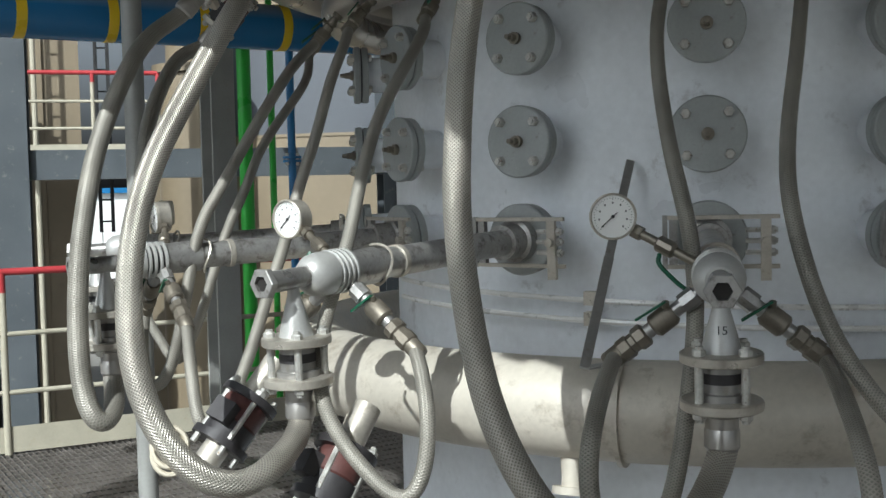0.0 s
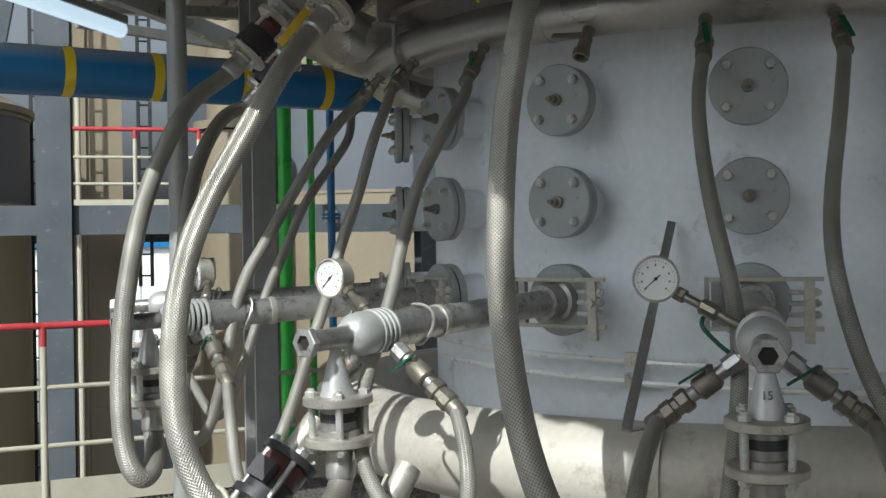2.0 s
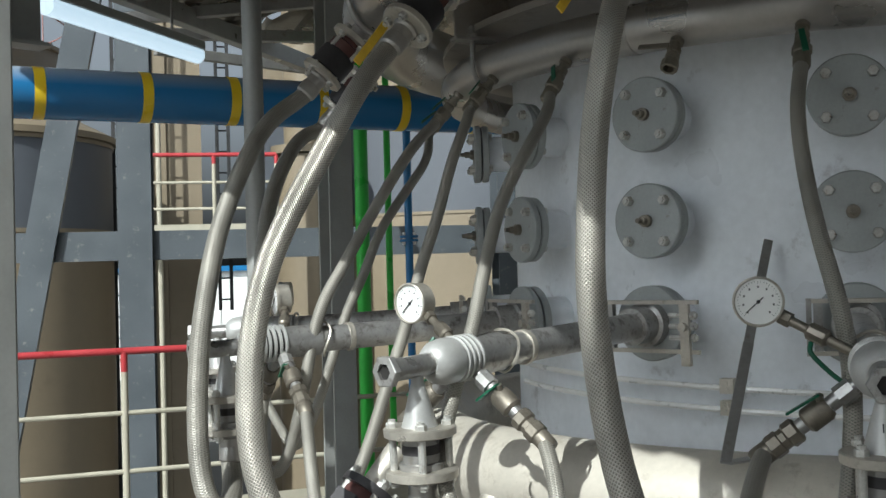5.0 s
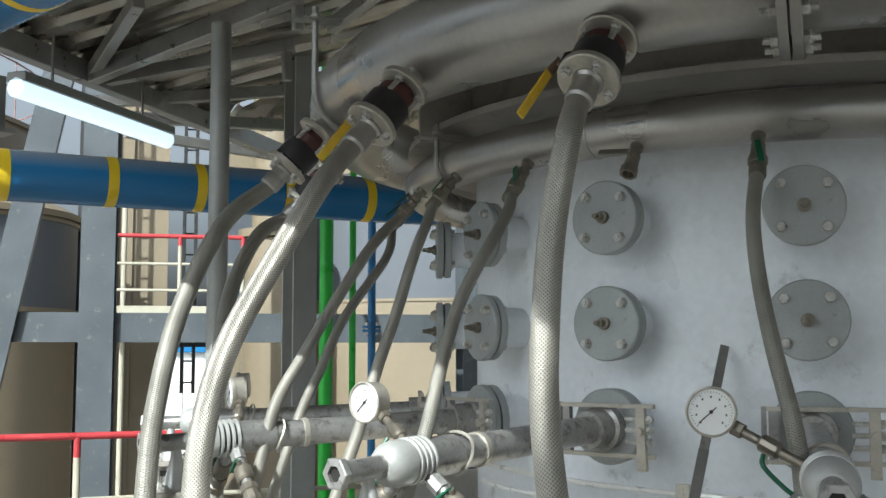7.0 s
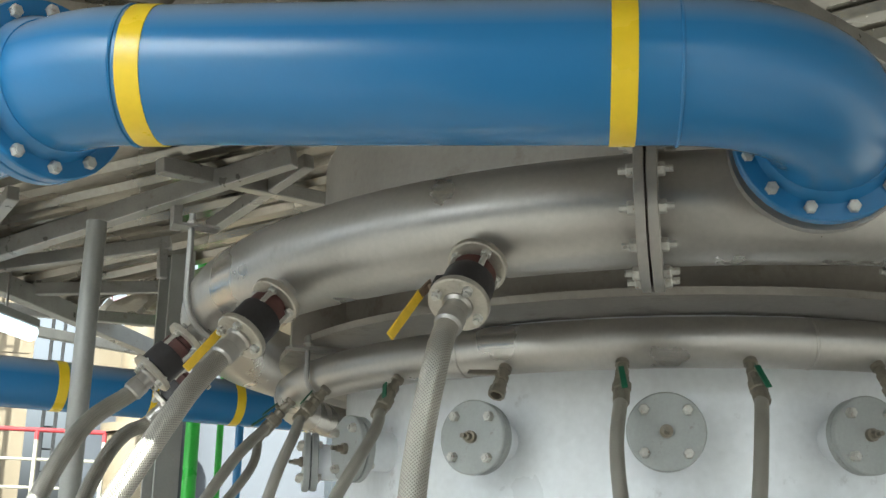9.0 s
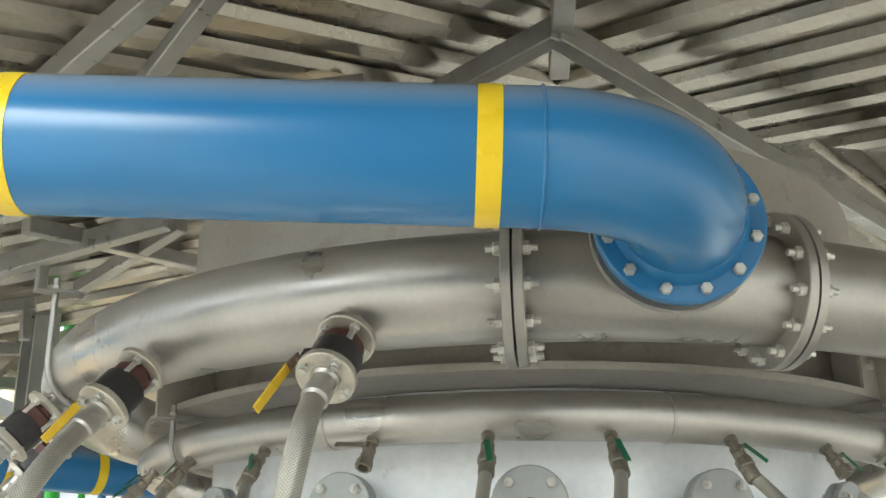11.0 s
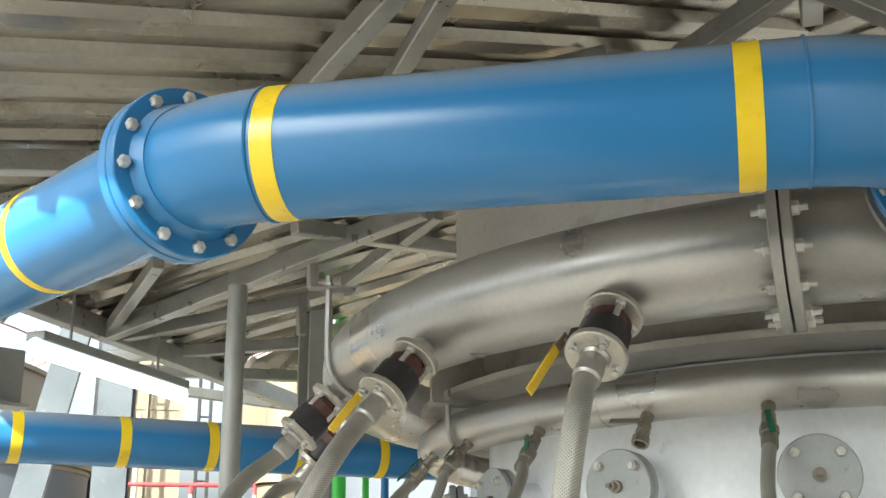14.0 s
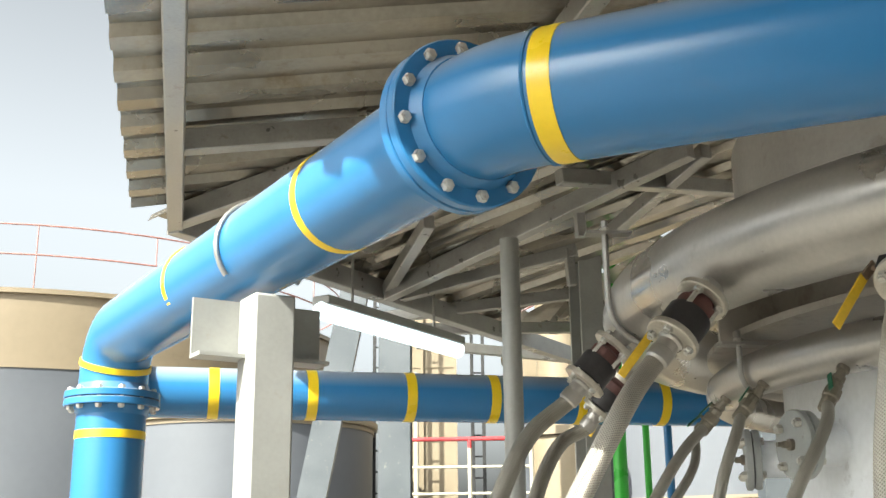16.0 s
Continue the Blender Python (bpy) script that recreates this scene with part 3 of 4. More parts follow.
DR = (e2_start - e1[-1]).normalized()
band(BAND_A, DR, 0.043)
band(BAND_B, DR, 0.043)
weld(e1[-1], DR)
weld(e2_start, DR)
band(F2 + D2 * 0.54, D2, 0.03)
band(F2 + D2 * 1.50, D2, 0.03)
band(drop[10], (drop[11] - drop[9]).normalized(), 0.022, r=RB + 0.004)
band(V((V1.x, V1.y, 2.02)), V((0, 0, 1)), 0.03)
DT = (T1 - T0).normalized()
for s_ in (0.474, 0.897, 1.34, 1.73, 2.15, 2.57, 2.99):
    band(T0 + DT * s_, DT, 0.045, r=RC)

# ---- valves on the manifold ----
def main_valve(th):
    m = radial_t(th, RT, ZT) @ pose(0, 0, 0, 48, 0, 0) @ pose(0, 0.035, 0)
    ob = thing("ball_valve", "dark flanged ball valve with a yellow lever under the manifold", "valve", "manifold valves", m)
    s = Shape()
    s.lathe((0, -0.10, 0), (0, -1, 0), [(0.031, 0), (0.031, 0.10)], 20)
    part("stub", s, STEEL, ob)
    for y in (-0.198, -0.338):
        s = Shape()
        s.lathe((0, y, 0), (0, -1, 0), [(0.064, 0), (0.067, 0.002), (0.067, 0.016), (0.064, 0.018)], 36)
        part("flange", s, FLANGE, ob)
    s = Shape()
    s.lathe((0, -0.216, 0), (0, -1, 0), [(0.036, 0), (0.036, 0.012), (0.05, 0.02), (0.05, 0.05)], 24)
    part("end_piece", s, MAROON, ob, "oxide-red valve end piece")
    s = Shape()
    s.lathe((0, -0.266, 0), (0, -1, 0), [(0.055, 0), (0.057, 0.004), (0.057, 0.066), (0.05, 0.072)], 24)
    s.box((-0.05, -0.30, 0.012), (0.03, 0.04, 0.04))
    part("body", s, DARK, ob)
    for i in range(4):
        q = radians(45 + 90 * i)
        x, z = 0.05 * math.cos(q), 0.05 * math.sin(q)
        s = Shape()
        s.rod((x, -0.185, z), (x, -0.374, z), 0.007, 8)
        s.hexnut((x, -0.198, z), (0, 1, 0), 0.012, 0.011)
        s.hexnut((x, -0.216, z), (0, -1, 0), 0.012, 0.011)
        s.hexnut((x, -0.356, z), (0, -1, 0), 0.012, 0.012)
        part("bolt", s, BOLT, ob)
    s = Shape()
    s.lathe((0, -0.356, 0), (0, -1, 0), [(0.034, 0), (0.034, 0.006), (0.028, 0.012), (0.028, 0.04)], 24)
    part("hose_collar", s, STEEL, ob)
    s = Shape()
    s.rod((-0.05, -0.30, 0.012), (-0.086, -0.30, 0.02), 0.007, 8)
    s.bar((-0.078, -0.29, 0.02), (-0.090, -0.33, 0.02), 0.02, 0.005, (1, 0, 0))
    part("stem", s, RUSTY, ob)
    s = Shape()
    s.bar((-0.090, -0.325, 0.02), (-0.122, -0.455, 0.005), 0.022, 0.005, (1, 0, 0.2))
    part("lever", s, LEVER_Y, ob, "flat yellow lever", bevel=0.002)
    return ob, m @ V((0, -0.395, 0)), m.to_3x3() @ V((0, -1, 0))


MAIN = {th: main_valve(th) for th in (-110.7, -88.2, -66.1, -45.2, 4)}


def nozzle_valve(th, tilt=62, lever=(0.9, 0.2), opened=False, swing=0.0, mat=None):
    m = radial(th, RH, ZH) @ pose(0, 0, 0, 0, 0, swing) @ pose(0, 0, 0, tilt, 0, 0)
    ob = thing("nozzle_valve", "small brown steel valve with green lever on the ring header" if not opened else "small open-ended steel ball valve on the ring header", "valve", "header valves", m)
    s = Shape()
    s.lathe((0, -0.055, 0), (0, -1, 0), [(0.017, 0), (0.017, 0.016), (0.0125, 0.017), (0.0125, 0.034)], 14)
    part("nipple", s, FITTING, ob)
    s = Shape()
    s.lathe((0, -0.088, 0), (0, -1, 0), [(0.0165, 0), (0.0165, 0.012), (0.014, 0.014), (0.0175, 0.02), (0.0165, 0.036)], 10)
    s.rod((0.0, -0.102, 0.0), (0.0, -0.102, 0.026), 0.006, 8)
    part("body", s, FITTING, ob)
    s = Shape()
    if opened:
        s.lathe((0, -0.124, 0), (0, -1, 0), [(0.019, 0), (0.0215, 0.004), (0.0215, 0.024), (0.015, 0.024), (0.015, 0.006)], 8)
    else:
        s.lathe((0, -0.124, 0), (0, -1, 0), [(0.0205, 0), (0.0225, 0.004), (0.0225, 0.024), (0.018, 0.03)], 8)
    part("union_nut", s, FITTING, ob)
    s = Shape()
    s.bar((0, -0.098, 0.027), (lever[0] * 0.075, -0.098 - lever[1] * 0.075, 0.03), 0.014, 0.004)
    part("lever", s, mat or LEVER_G, ob, "green lever", bevel=0.001)
    return m @ V((0, -0.153, 0)), m.to_3x3() @ V((0, -1, 0))


NOZ = {}
for k, th in enumerate((-100, -87.5, -74.8, -60.7, -46.1, -33.2, -20.1, -6.3, 7.7, 21.0)):
    NOZ[k] = nozzle_valve(th, 58 if k > 2 else 50, ((-1.1, -0.1) if k == 4 else (0.15, 0.9) if k in (5, 6) else (0.6, 0.7)), k in (4, 8), (-16, -16, -14, -12, -6, 0, 6, 14, 18, 20)[k], FITTING if k == 4 else None)


# ---- burners ----
def gauge_parts(ob, o):
    """Pressure gauge whose dial looks outwards."""
    s = Shape()
    s.lathe(V(o) + V((0, 0.036, 0)), (0, -1, 0), [(0.040, 0), (0.0425, 0.003), (0.0425, 0.032), (0.045, 0.033), (0.045, 0.042), (0.042, 0.044), (0.0405, 0.038), (0.0, 0.0375)], 40)
    case = part("pressure_gauge", s, FLANGE, ob, "round steel-cased pressure gauge with a white dial")
    s = Shape()
    s.lathe(V(o) + V((0, -0.0015, 0)), (0, -1, 0), [(0.0405, 0), (0.0405, 0.0012)], 36)
    part("dial", s, WHITE, case, "white dial face")
    s = Shape()
    y = o[1] - 0.0034
    for i in range(33):
        q = radians(225 - i * 270 / 32)
        r0 = 0.032 if i % 4 == 0 else 0.0345
        s.bar((o[0] + r0 * math.cos(q), y, o[2] + r0 * math.sin(q)), (o[0] + 0.0365 * math.cos(q), y, o[2] + 0.0365 * math.sin(q)), 0.0008, 0.0006, (0, 1, 0))
    for i in range(9):
        q = radians(225 - i * 270 / 8)
        s.box((o[0] + 0.0265 * math.cos(q), y, o[2] + 0.0265 * math.sin(q)), (0.0028, 0.0006, 0.0035))
    part("scale", s, BLACK, case, "black scale marks")
    s = Shape()
    q = radians(222)
    s.bar((o[0] - 0.012 * math.cos(q), y - 0.001, o[2] - 0.012 * math.sin(q)), (o[0] + 0.030 * math.cos(q), y - 0.001, o[2] + 0.030 * math.sin(q)), 0.0018, 0.001, (0, 1, 0))
    s.lathe((o[0], y, o[2]), (0, -1, 0), [(0.0035, 0), (0.0035, 0.002)], 12)
    part("needle", s, BLACK, case)


def burner(m):
    ob = thing("burner", "long stained steel burner lance with gauge, cone and sight-glass flanges", "burner", "burners", m)
    d = FACE - WALL + 0.02
    s = Shape()
    s.lathe((0, d, 0), (0, -1, 0), [(0.058, 0), (0.058, d - 0.045)], 28)
    part("neck", s, SILVER, ob)
    s = Shape()
    s.lathe((0, 0.047, 0), (0, -1, 0), [(0.0935, 0), (0.0935, 0.022)], 40)
    s.lathe((0, 0.021, 0), (0, -1, 0), [(0.092, 0), (0.0955, 0.003), (0.0955, 0.018), (0.092, 0.021)], 40)
    part("port_flange", s, COVER, ob)
    s = Shape()
    s.lathe((0, 0.0, 0), (0, -1, 0), [(0.056, 0), (0.056, 0.03), (0.046, 0.034), (0.046, 0.09)], 28)
    part("socket", s, BURNER, ob)
    # swing clamp
    for z in (0.058, -0.062):
        s = Shape()
        s.bar((-0.105, -0.05, z), (0.165, -0.05, z), 0.010, 0.010)
        part("clamp_bar", s, FLANGE, ob, bevel=0.001)
    s = Shape()
    s.bar((-0.105, -0.05, 0.064), (-0.105, -0.05, -0.068), 0.012, 0.012, (1, 0, 0))
    s.bar((-0.085, -0.045, 0.055), (-0.085, -0.045, -0.06), 0.016, 0.02, (1, 0, 0))
    part("hinge", s, BURNER, ob)
    s = Shape()
    s.box((0.132, -0.058, -0.02), (0.024, 0.012, 0.15))
    s.lathe((0.132, -0.064, 0.0), (0, -1, 0), [(0.011, 0), (0.011, 0.014)], 10)
    part("latch", s, FLANGE, ob)
    for z in (0.026, 0.0, -0.028):
        s = Shape()
        s.rod((0.085, -0.05, z), (0.16, -0.05, z), 0.006, 8)
        s.hexnut((0.145, -0.05, z), (1, 0, 0), 0.011, 0.01)
        part("bolt", s, BOLT, ob)
    # lance
    s = Shape()
    s.lathe((0, -0.03, 0), (0, -1, 0), [(0.034, 0), (0.034, 0.62)], 26)
    part("guide_tube", s, BURNER, ob)
    s = Shape()
    s.lathe((0, -0.52, 0), (0, -1, 0), [(0.038, 0), (0.038, 0.014)], 26)
    s.sweep([(0.045 * math.cos(q), -0.60 + 0.01 * math.sin(2 * q), 0.045 * math.sin(q)) for q in [2 * math.pi * i / 30 for i in range(30)]], 0.0035, 6, closed=True)
    part("tie_wire", s, FLANGE, ob)
    s = Shape()
    s.lathe((0, -0.61, 0), (0, -1, 0), [(0.039, 0), (0.041, 0.003), (0.041, 0.10)], 26)
    part("sleeve", s, BURNER, ob)
    s = Shape()
    s.lathe((0, -0.705, 0), (0, -1, 0), [(0.038, 0), (0.038, 0.062)], 26)
    part("bellows_core", s, DARK, ob)
    for i in range(4):
        s = Shape()
        s.lathe((0, -0.709 - i * 0.0145, 0), (0, -1, 0), [(0.046, 0), (0.048, 0.001), (0.048, 0.0065), (0.046, 0.0075)], 30)
        part("fin", s, ALU, ob)
    s = Shape()
    s.lathe((0, -0.765, 0), (0, -1, 0), [(0.046, 0), (0.047, 0.02), (0.043, 0.045), (0.034, 0.06), (0.026, 0.066)], 30)
    part("head", s, ALU, ob, "pale cast head")
    s = Shape()
    s.lathe((0, -0.825, 0), (0, -1, 0), [(0.022, 0), (0.022, 0.12)], 20)
    part("lance_pipe", s, BURNER, ob)
    s = Shape()
    rim = [(0.030, 0), (0.032, 0.002), (0.032, 0.016), (0.030, 0.018), (0.017, 0.018), (0.017, 0.002)]
    s.lathe((0, -0.938, 0), (0, -1, 0), rim, 6)
    part("end_bush", s, BURNER, ob, "stained hexagonal end bush")
    # near-black disc stands in for the shaded depth of the open bore
    s = Shape()
    s.lathe((0, -0.945, 0), (0, -1, 0), [(0.0165, 0), (0.0165, 0.004)], 16)
    part("bore", s, HOLE, ob)
    # gas inlet
    s = Shape()
    s.lathe((0, -0.865, -0.012), (0, 0, -1), [(0.012, 0), (0.013, 0.02), (0.036, 0.105)], 28)
    part("cone", s, ALU, ob, "pale aluminium reducing cone")
    for z in (-0.116, -0.198):
        s = Shape()
        s.lathe((0, -0.865, z), (0, 0, -1), [(0.068, 0), (0.071, 0.002), (0.071, 0.016), (0.068, 0.018)], 40)
        part("flange", s, FLANGE, ob, bevel=0)
    s = Shape()
    s.lathe((0, -0.865, -0.134), (0, 0, -1), [(0.036, 0), (0.036, 0.050), (0.044, 0.052), (0.044, 0.064)], 24)
    glass = part("sight_glass", s, GALV, ob, "grey sight-glass body")
    s = Shape()
    s.lathe((0, -0.865, -0.150), (0, 0, -1), [(0.0375, 0), (0.0375, 0.018)], 24)
    part("glass_ring", s, DARK, glass, "dark glass ring")
    for i in range(4):
        q = radians(45 + 90 * i)
        x, y = 0.054 * math.cos(q), -0.865 + 0.054 * math.sin(q)
        s = Shape()
        s.rod((x, y, -0.10), (x, y, -0.232), 0.0075, 10)
        s.hexnut((x, y, -0.116), (0, 0, 1), 0.012, 0.011)
        s.hexnut((x, y, -0.216), (0, 0, -1), 0.012, 0.011)
        part("stud", s, BOLT, ob)
    s = Shape()
    s.lathe((0, -0.865, -0.216), (0, 0, -1), [(0.034, 0), (0.034, 0.008), (0.029, 0.012), (0.029, 0.035)], 24)
    part("hose_collar", s, STEEL, ob)
    # side branches with valves
    for sg in (-1, 1):
        o, ax = V((sg * 0.025, -0.72, -0.025)), V((sg * 0.78, 0, -0.62)).normalized()
        s = Shape()
        s.rod(o, o + ax * 0.16, 0.014, 14)
        s.lathe(o + ax * 0.02, ax, [(0.02, 0), (0.02, 0.03)], 8)
        pipe = part("branch_pipe", s, BURNER, ob)
        s = Shape()
        s.lathe(o + ax * 0.07, ax, [(0.018, 0), (0.023, 0.008), (0.023, 0.045), (0.018, 0.05)], 12)
        up = V((0, -0.4, 0.9)).normalized()
        s.rod(o + ax * 0.09, o + ax * 0.09 + up * 0.035, 0.007, 8)
        body = part("branch_valve", s, FITTING, ob)
        s = Shape()
        s.bar(o + ax * 0.09 + up * 0.036, o + ax * 0.09 + up * 0.036 + V((-0.055, 0.0, -0.035)), 0.014, 0.004)
        part("lever", s, LEVER_G, body, "dark green lever")
        s = Shape()
        s.lathe(o + ax * 0.135, ax, [(0.019, 0), (0.0235, 0.004), (0.0235, 0.022), (0.019, 0.026), (0.019, 0.036), (0.0225, 0.038), (0.0225, 0.058), (0.017, 0.064)], 8)
        part("union_nut", s, FITTING, ob)
    # gauge line
    s = Shape()
    g0, g1 = V((-0.03, -0.70, 0.015)), V((-0.154, -0.655, 0.078))
    s.rod(g0, g1, 0.009, 12)
    ax = (g1 - g0).normalized()
    s.lathe(g0 + ax * 0.055, ax, [(0.012, 0), (0.016, 0.005), (0.016, 0.036), (0.012, 0.04)], 10)
    s.lathe(g1 - ax * 0.018, ax, [(0.014, 0), (0.014, 0.02)], 6)
    line = part("gauge_line", s, FITTING, ob)
    s = Shape()
    k0 = g0 + ax * 0.075 + V((-0.012, -0.018, -0.012))
    s.sweep(spline([k0, k0 + V((0.0, -0.012, -0.018)), k0 + V((0.03, -0.016, -0.05)), k0 + V((0.05, -0.018, -0.066))], 4), 0.0045, 8)
    part("lever", s, LEVER_G, line, "dark green bent lever")
    gauge_parts(ob, (-0.192, -0.668, 0.106))
    return ob


def burner_pose(th):
    return radial(th, FACE, Z_BURN) @ pose(0, 0, 0, 2.4, 0, 0)


BURNERS = {}
first_burner = burner(burner_pose(-28.8))
BURNERS["b"] = burner_pose(-28.8)
for key, th in (("a", -52.5), ("c", -76.2), ("d", -99.9), ("e", -5.1), ("f", 18.6)):
    BURNERS[key] = burner_pose(th)
    copy_thing(first_burner, BURNERS[key])
txt = bpy.data.curves.new("number", "FONT")
txt.body, txt.size, txt.align_x = "15", 0.021, "CENTER"
num = new("number", txt)
num.parent = first_burner
num.matrix_basis = pose(0, -0.8935, -0.082, 75, 0, 0)
txt.materials.append(BLACK)
num["label"] = "hand-painted black number 15"


def gas_end(key):
    m = BURNERS[key]
    return m @ V((0, -0.865, -0.252)), V((0, 0, -1))


def branch_end(key, sg):
    m = BURNERS[key]
    ax = V((sg * 0.78, 0, -0.62)).normalized()
    return m @ (V((sg * 0.025, -0.72, -0.025)) + ax * 0.195), m.to_3x3() @ ax


# ---- hoses ----
def hose(start, end, pts, r, mat, label, group):
    (p, d), (q, e) = start, end
    mid = [V(x) for x in pts]
    lead = 0.07 if r > 0.02 else 0.025
    path = spline([p, p + d * lead] + mid + [q + e * lead, q] if end[0] is not None else [p, p + d * lead] + mid, 7)
    for _ in range(30):
        path = path[:4] + [path[i - 1] * 0.25 + path[i] * 0.5 + path[i + 1] * 0.25 for i in range(4, len(path) - 4)] + path[-4:]
    ob = thing("flexible_hose", label, "hose", group, Matrix.Translation(p))
    s = Shape()
    s.sweep([x - p for x in path], r, 18 if r > 0.02 else 12)
    part("braid", s, mat, ob)
    for o, ax in ((p, d), (q, e)):
        if o is None:
            continue
        s = Shape()
        s.lathe(o - p, ax, [(r * 1.12, -0.004), (r * 1.2, 0.0), (r * 1.2, 0.03), (r * 1.03, 0.036)], 20)
        part("ferrule", s, STEEL if r > 0.02 else FITTING, ob)
    return ob


def from_valve(th):
    return MAIN[th][1], MAIN[th][2]


THICK = "thick braided stainless flexible gas hose looping from manifold valve to burner"
THIN = "thin grey braided flexible hose hanging from the ring header"
hose(from_valve(-66.1), gas_end("a"), [(0.285, 2.484, 1.938), (0.222, 2.413, 1.835), (0.158, 2.338, 1.726), (0.098, 2.265, 1.623), (0.049, 2.198, 1.530), (0.004, 2.098, 1.394), (-0.011, 1.975, 1.210), (0.015, 1.910, 1.083), (0.084, 1.871, 0.971), (0.182, 1.868, 0.930), (0.253, 1.916, 0.970)], 0.0255, BRAID, THICK, "thick hoses")
hose(from_valve(-45.2), gas_end("b"), [(0.684, 1.941, 1.947), (0.650, 1.902, 1.851), (0.622, 1.864, 1.760), (0.600, 1.827, 1.674), (0.580, 1.785, 1.582), (0.565, 1.750, 1.505), (0.552, 1.716, 1.431), (0.542, 1.648, 1.294), (0.540, 1.573, 1.170), (0.551, 1.513, 1.077), (0.583, 1.450, 0.988), (0.624, 1.371, 0.923), (0.686, 1.326, 0.884), (0.778, 1.358, 0.905)], 0.0255, BRAID, THICK, "thick hoses")
hose(from_valve(-88.2), gas_end("c"), [(0.083, 3.196, 1.936), (0.015, 3.100, 1.803), (-0.046, 2.994, 1.656), (-0.082, 2.896, 1.522), (-0.099, 2.806, 1.398), (-0.111, 2.758, 1.333), (-0.124, 2.703, 1.098), (-0.106, 2.658, 0.958), (-0.067, 2.666, 0.911), (-0.036, 2.709, 0.947)], 0.0255, BRAID_THIN, "thick grey braided flexible gas hose looping down to a burner", "thick hoses")
hose(from_valve(-110.7), gas_end("d"), [(0.222, 3.942, 1.985), (0.140, 3.768, 1.828), (0.085, 3.610, 1.686), (0.067, 3.404, 1.504), (0.039, 3.348, 1.350), (0.008, 3.366, 1.079), (0.031, 3.451, 0.919)], 0.0255, BRAID_THIN, "thick grey braided flexible gas hose looping down to a burner", "thick hoses")
hose(NOZ[3], branch_end("a", 1), [(0.765, 2.618, 1.887), (0.685, 2.538, 1.784), (0.619, 2.469, 1.696), (0.565, 2.401, 1.613), (0.523, 2.324, 1.524), (0.485, 2.252, 1.441), (0.446, 2.162, 1.340), (0.377, 2.139, 1.180), (0.360, 2.066, 1.073), (0.379, 2.010, 0.990), (0.435, 1.911, 0.916), (0.478, 1.844, 0.880), (0.511, 1.828, 0.929), (0.535, 1.850, 1.031)], 0.0155, BRAID_THIN, THIN, "thin hoses")
hose(NOZ[5], branch_end("b", -1), [(1.175, 2.153, 1.837), (1.142, 2.089, 1.755), (1.112, 2.017, 1.665), (1.086, 1.938, 1.571), (1.064, 1.863, 1.484), (1.046, 1.781, 1.391), (1.015, 1.691, 1.247), (0.949, 1.623, 1.071), (0.886, 1.553, 0.931), (0.803, 1.502, 0.846), (0.727, 1.484, 0.862), (0.696, 1.501, 0.964), (0.707, 1.506, 1.074)], 0.0165, BRAID_THIN, THIN, "thin hoses")
hose(NOZ[6], branch_end("e", -1), [(1.454, 2.009, 1.841), (1.392, 1.932, 1.735), (1.331, 1.865, 1.638), (1.278, 1.799, 1.548), (1.235, 1.735, 1.466), (1.205, 1.668, 1.388), (1.193, 1.583, 1.246), (1.197, 1.493, 1.145), (1.221, 1.392, 1.053), (1.279, 1.292, 0.976), (1.377, 1.236, 0.926), (1.488, 1.279, 0.997)], 0.0165, BRAID_THIN, THIN, "thin hoses")
hose(NOZ[7], branch_end("b", 1), [at(0.014, 1.455, 1.743), at(0.022, 1.753, 1.344), at(-5.996, 1.919, 0.925), at(-12.017, 1.999, 0.735), (1.112, 1.297, 0.866), (1.076, 1.271, 0.966), (1.055, 1.262, 1.050)], 0.0165, BRAID_THIN, THIN, "thin hoses")
hose(NOZ[2], branch_end("c", 1), [(0.624, 2.959, 1.894), (0.572, 2.917, 1.801), (0.532, 2.861, 1.689), (0.491, 2.807, 1.583), (0.440, 2.758, 1.482), (0.398, 2.688, 1.346), (0.337, 2.644, 1.222), (0.262, 2.584, 0.997), (0.160, 2.488, 0.897), (0.139, 2.466, 0.976)], 0.0155, BRAID_THIN, THIN, "thin hoses")
hose(NOZ[1], branch_end("c", -1), [(0.520, 3.219, 1.870), (0.447, 3.149, 1.769), (0.375, 3.074, 1.666), (0.306, 2.997, 1.562), (0.241, 2.918, 1.457), (0.186, 2.869, 1.391), (0.146, 2.889, 1.148), (0.100, 2.943, 0.948), (0.030, 2.964, 0.948)], 0.0165, BRAID_THIN, THIN, "thin hoses")
hose(NOZ[0], branch_end("d", 1), [(0.607, 3.449, 1.850), (0.531, 3.366, 1.761), (0.454, 3.278, 1.668), (0.382, 3.185, 1.573), (0.338, 3.072, 1.463), (0.278, 3.049, 1.384), (0.203, 3.081, 1.099), (0.133, 3.102, 0.979), (0.115, 3.176, 1.019)], 0.0145, BRAID_THIN, THIN, "thin hoses")
tie = Shape()
for dz in (-0.008, 0.006):
    tie.sweep([V((0.056, 1.888, 1.014 + dz)) + V((0.031 * math.cos(q), 0.012 * math.sin(q), 0.034 * math.sin(q))) for q in [2 * math.pi * i / 20 for i in range(20)]], 0.005, 6, closed=True)
solid("tape_tie", tie, TIE, "cream tape tied round the loop of a hose", "tape")

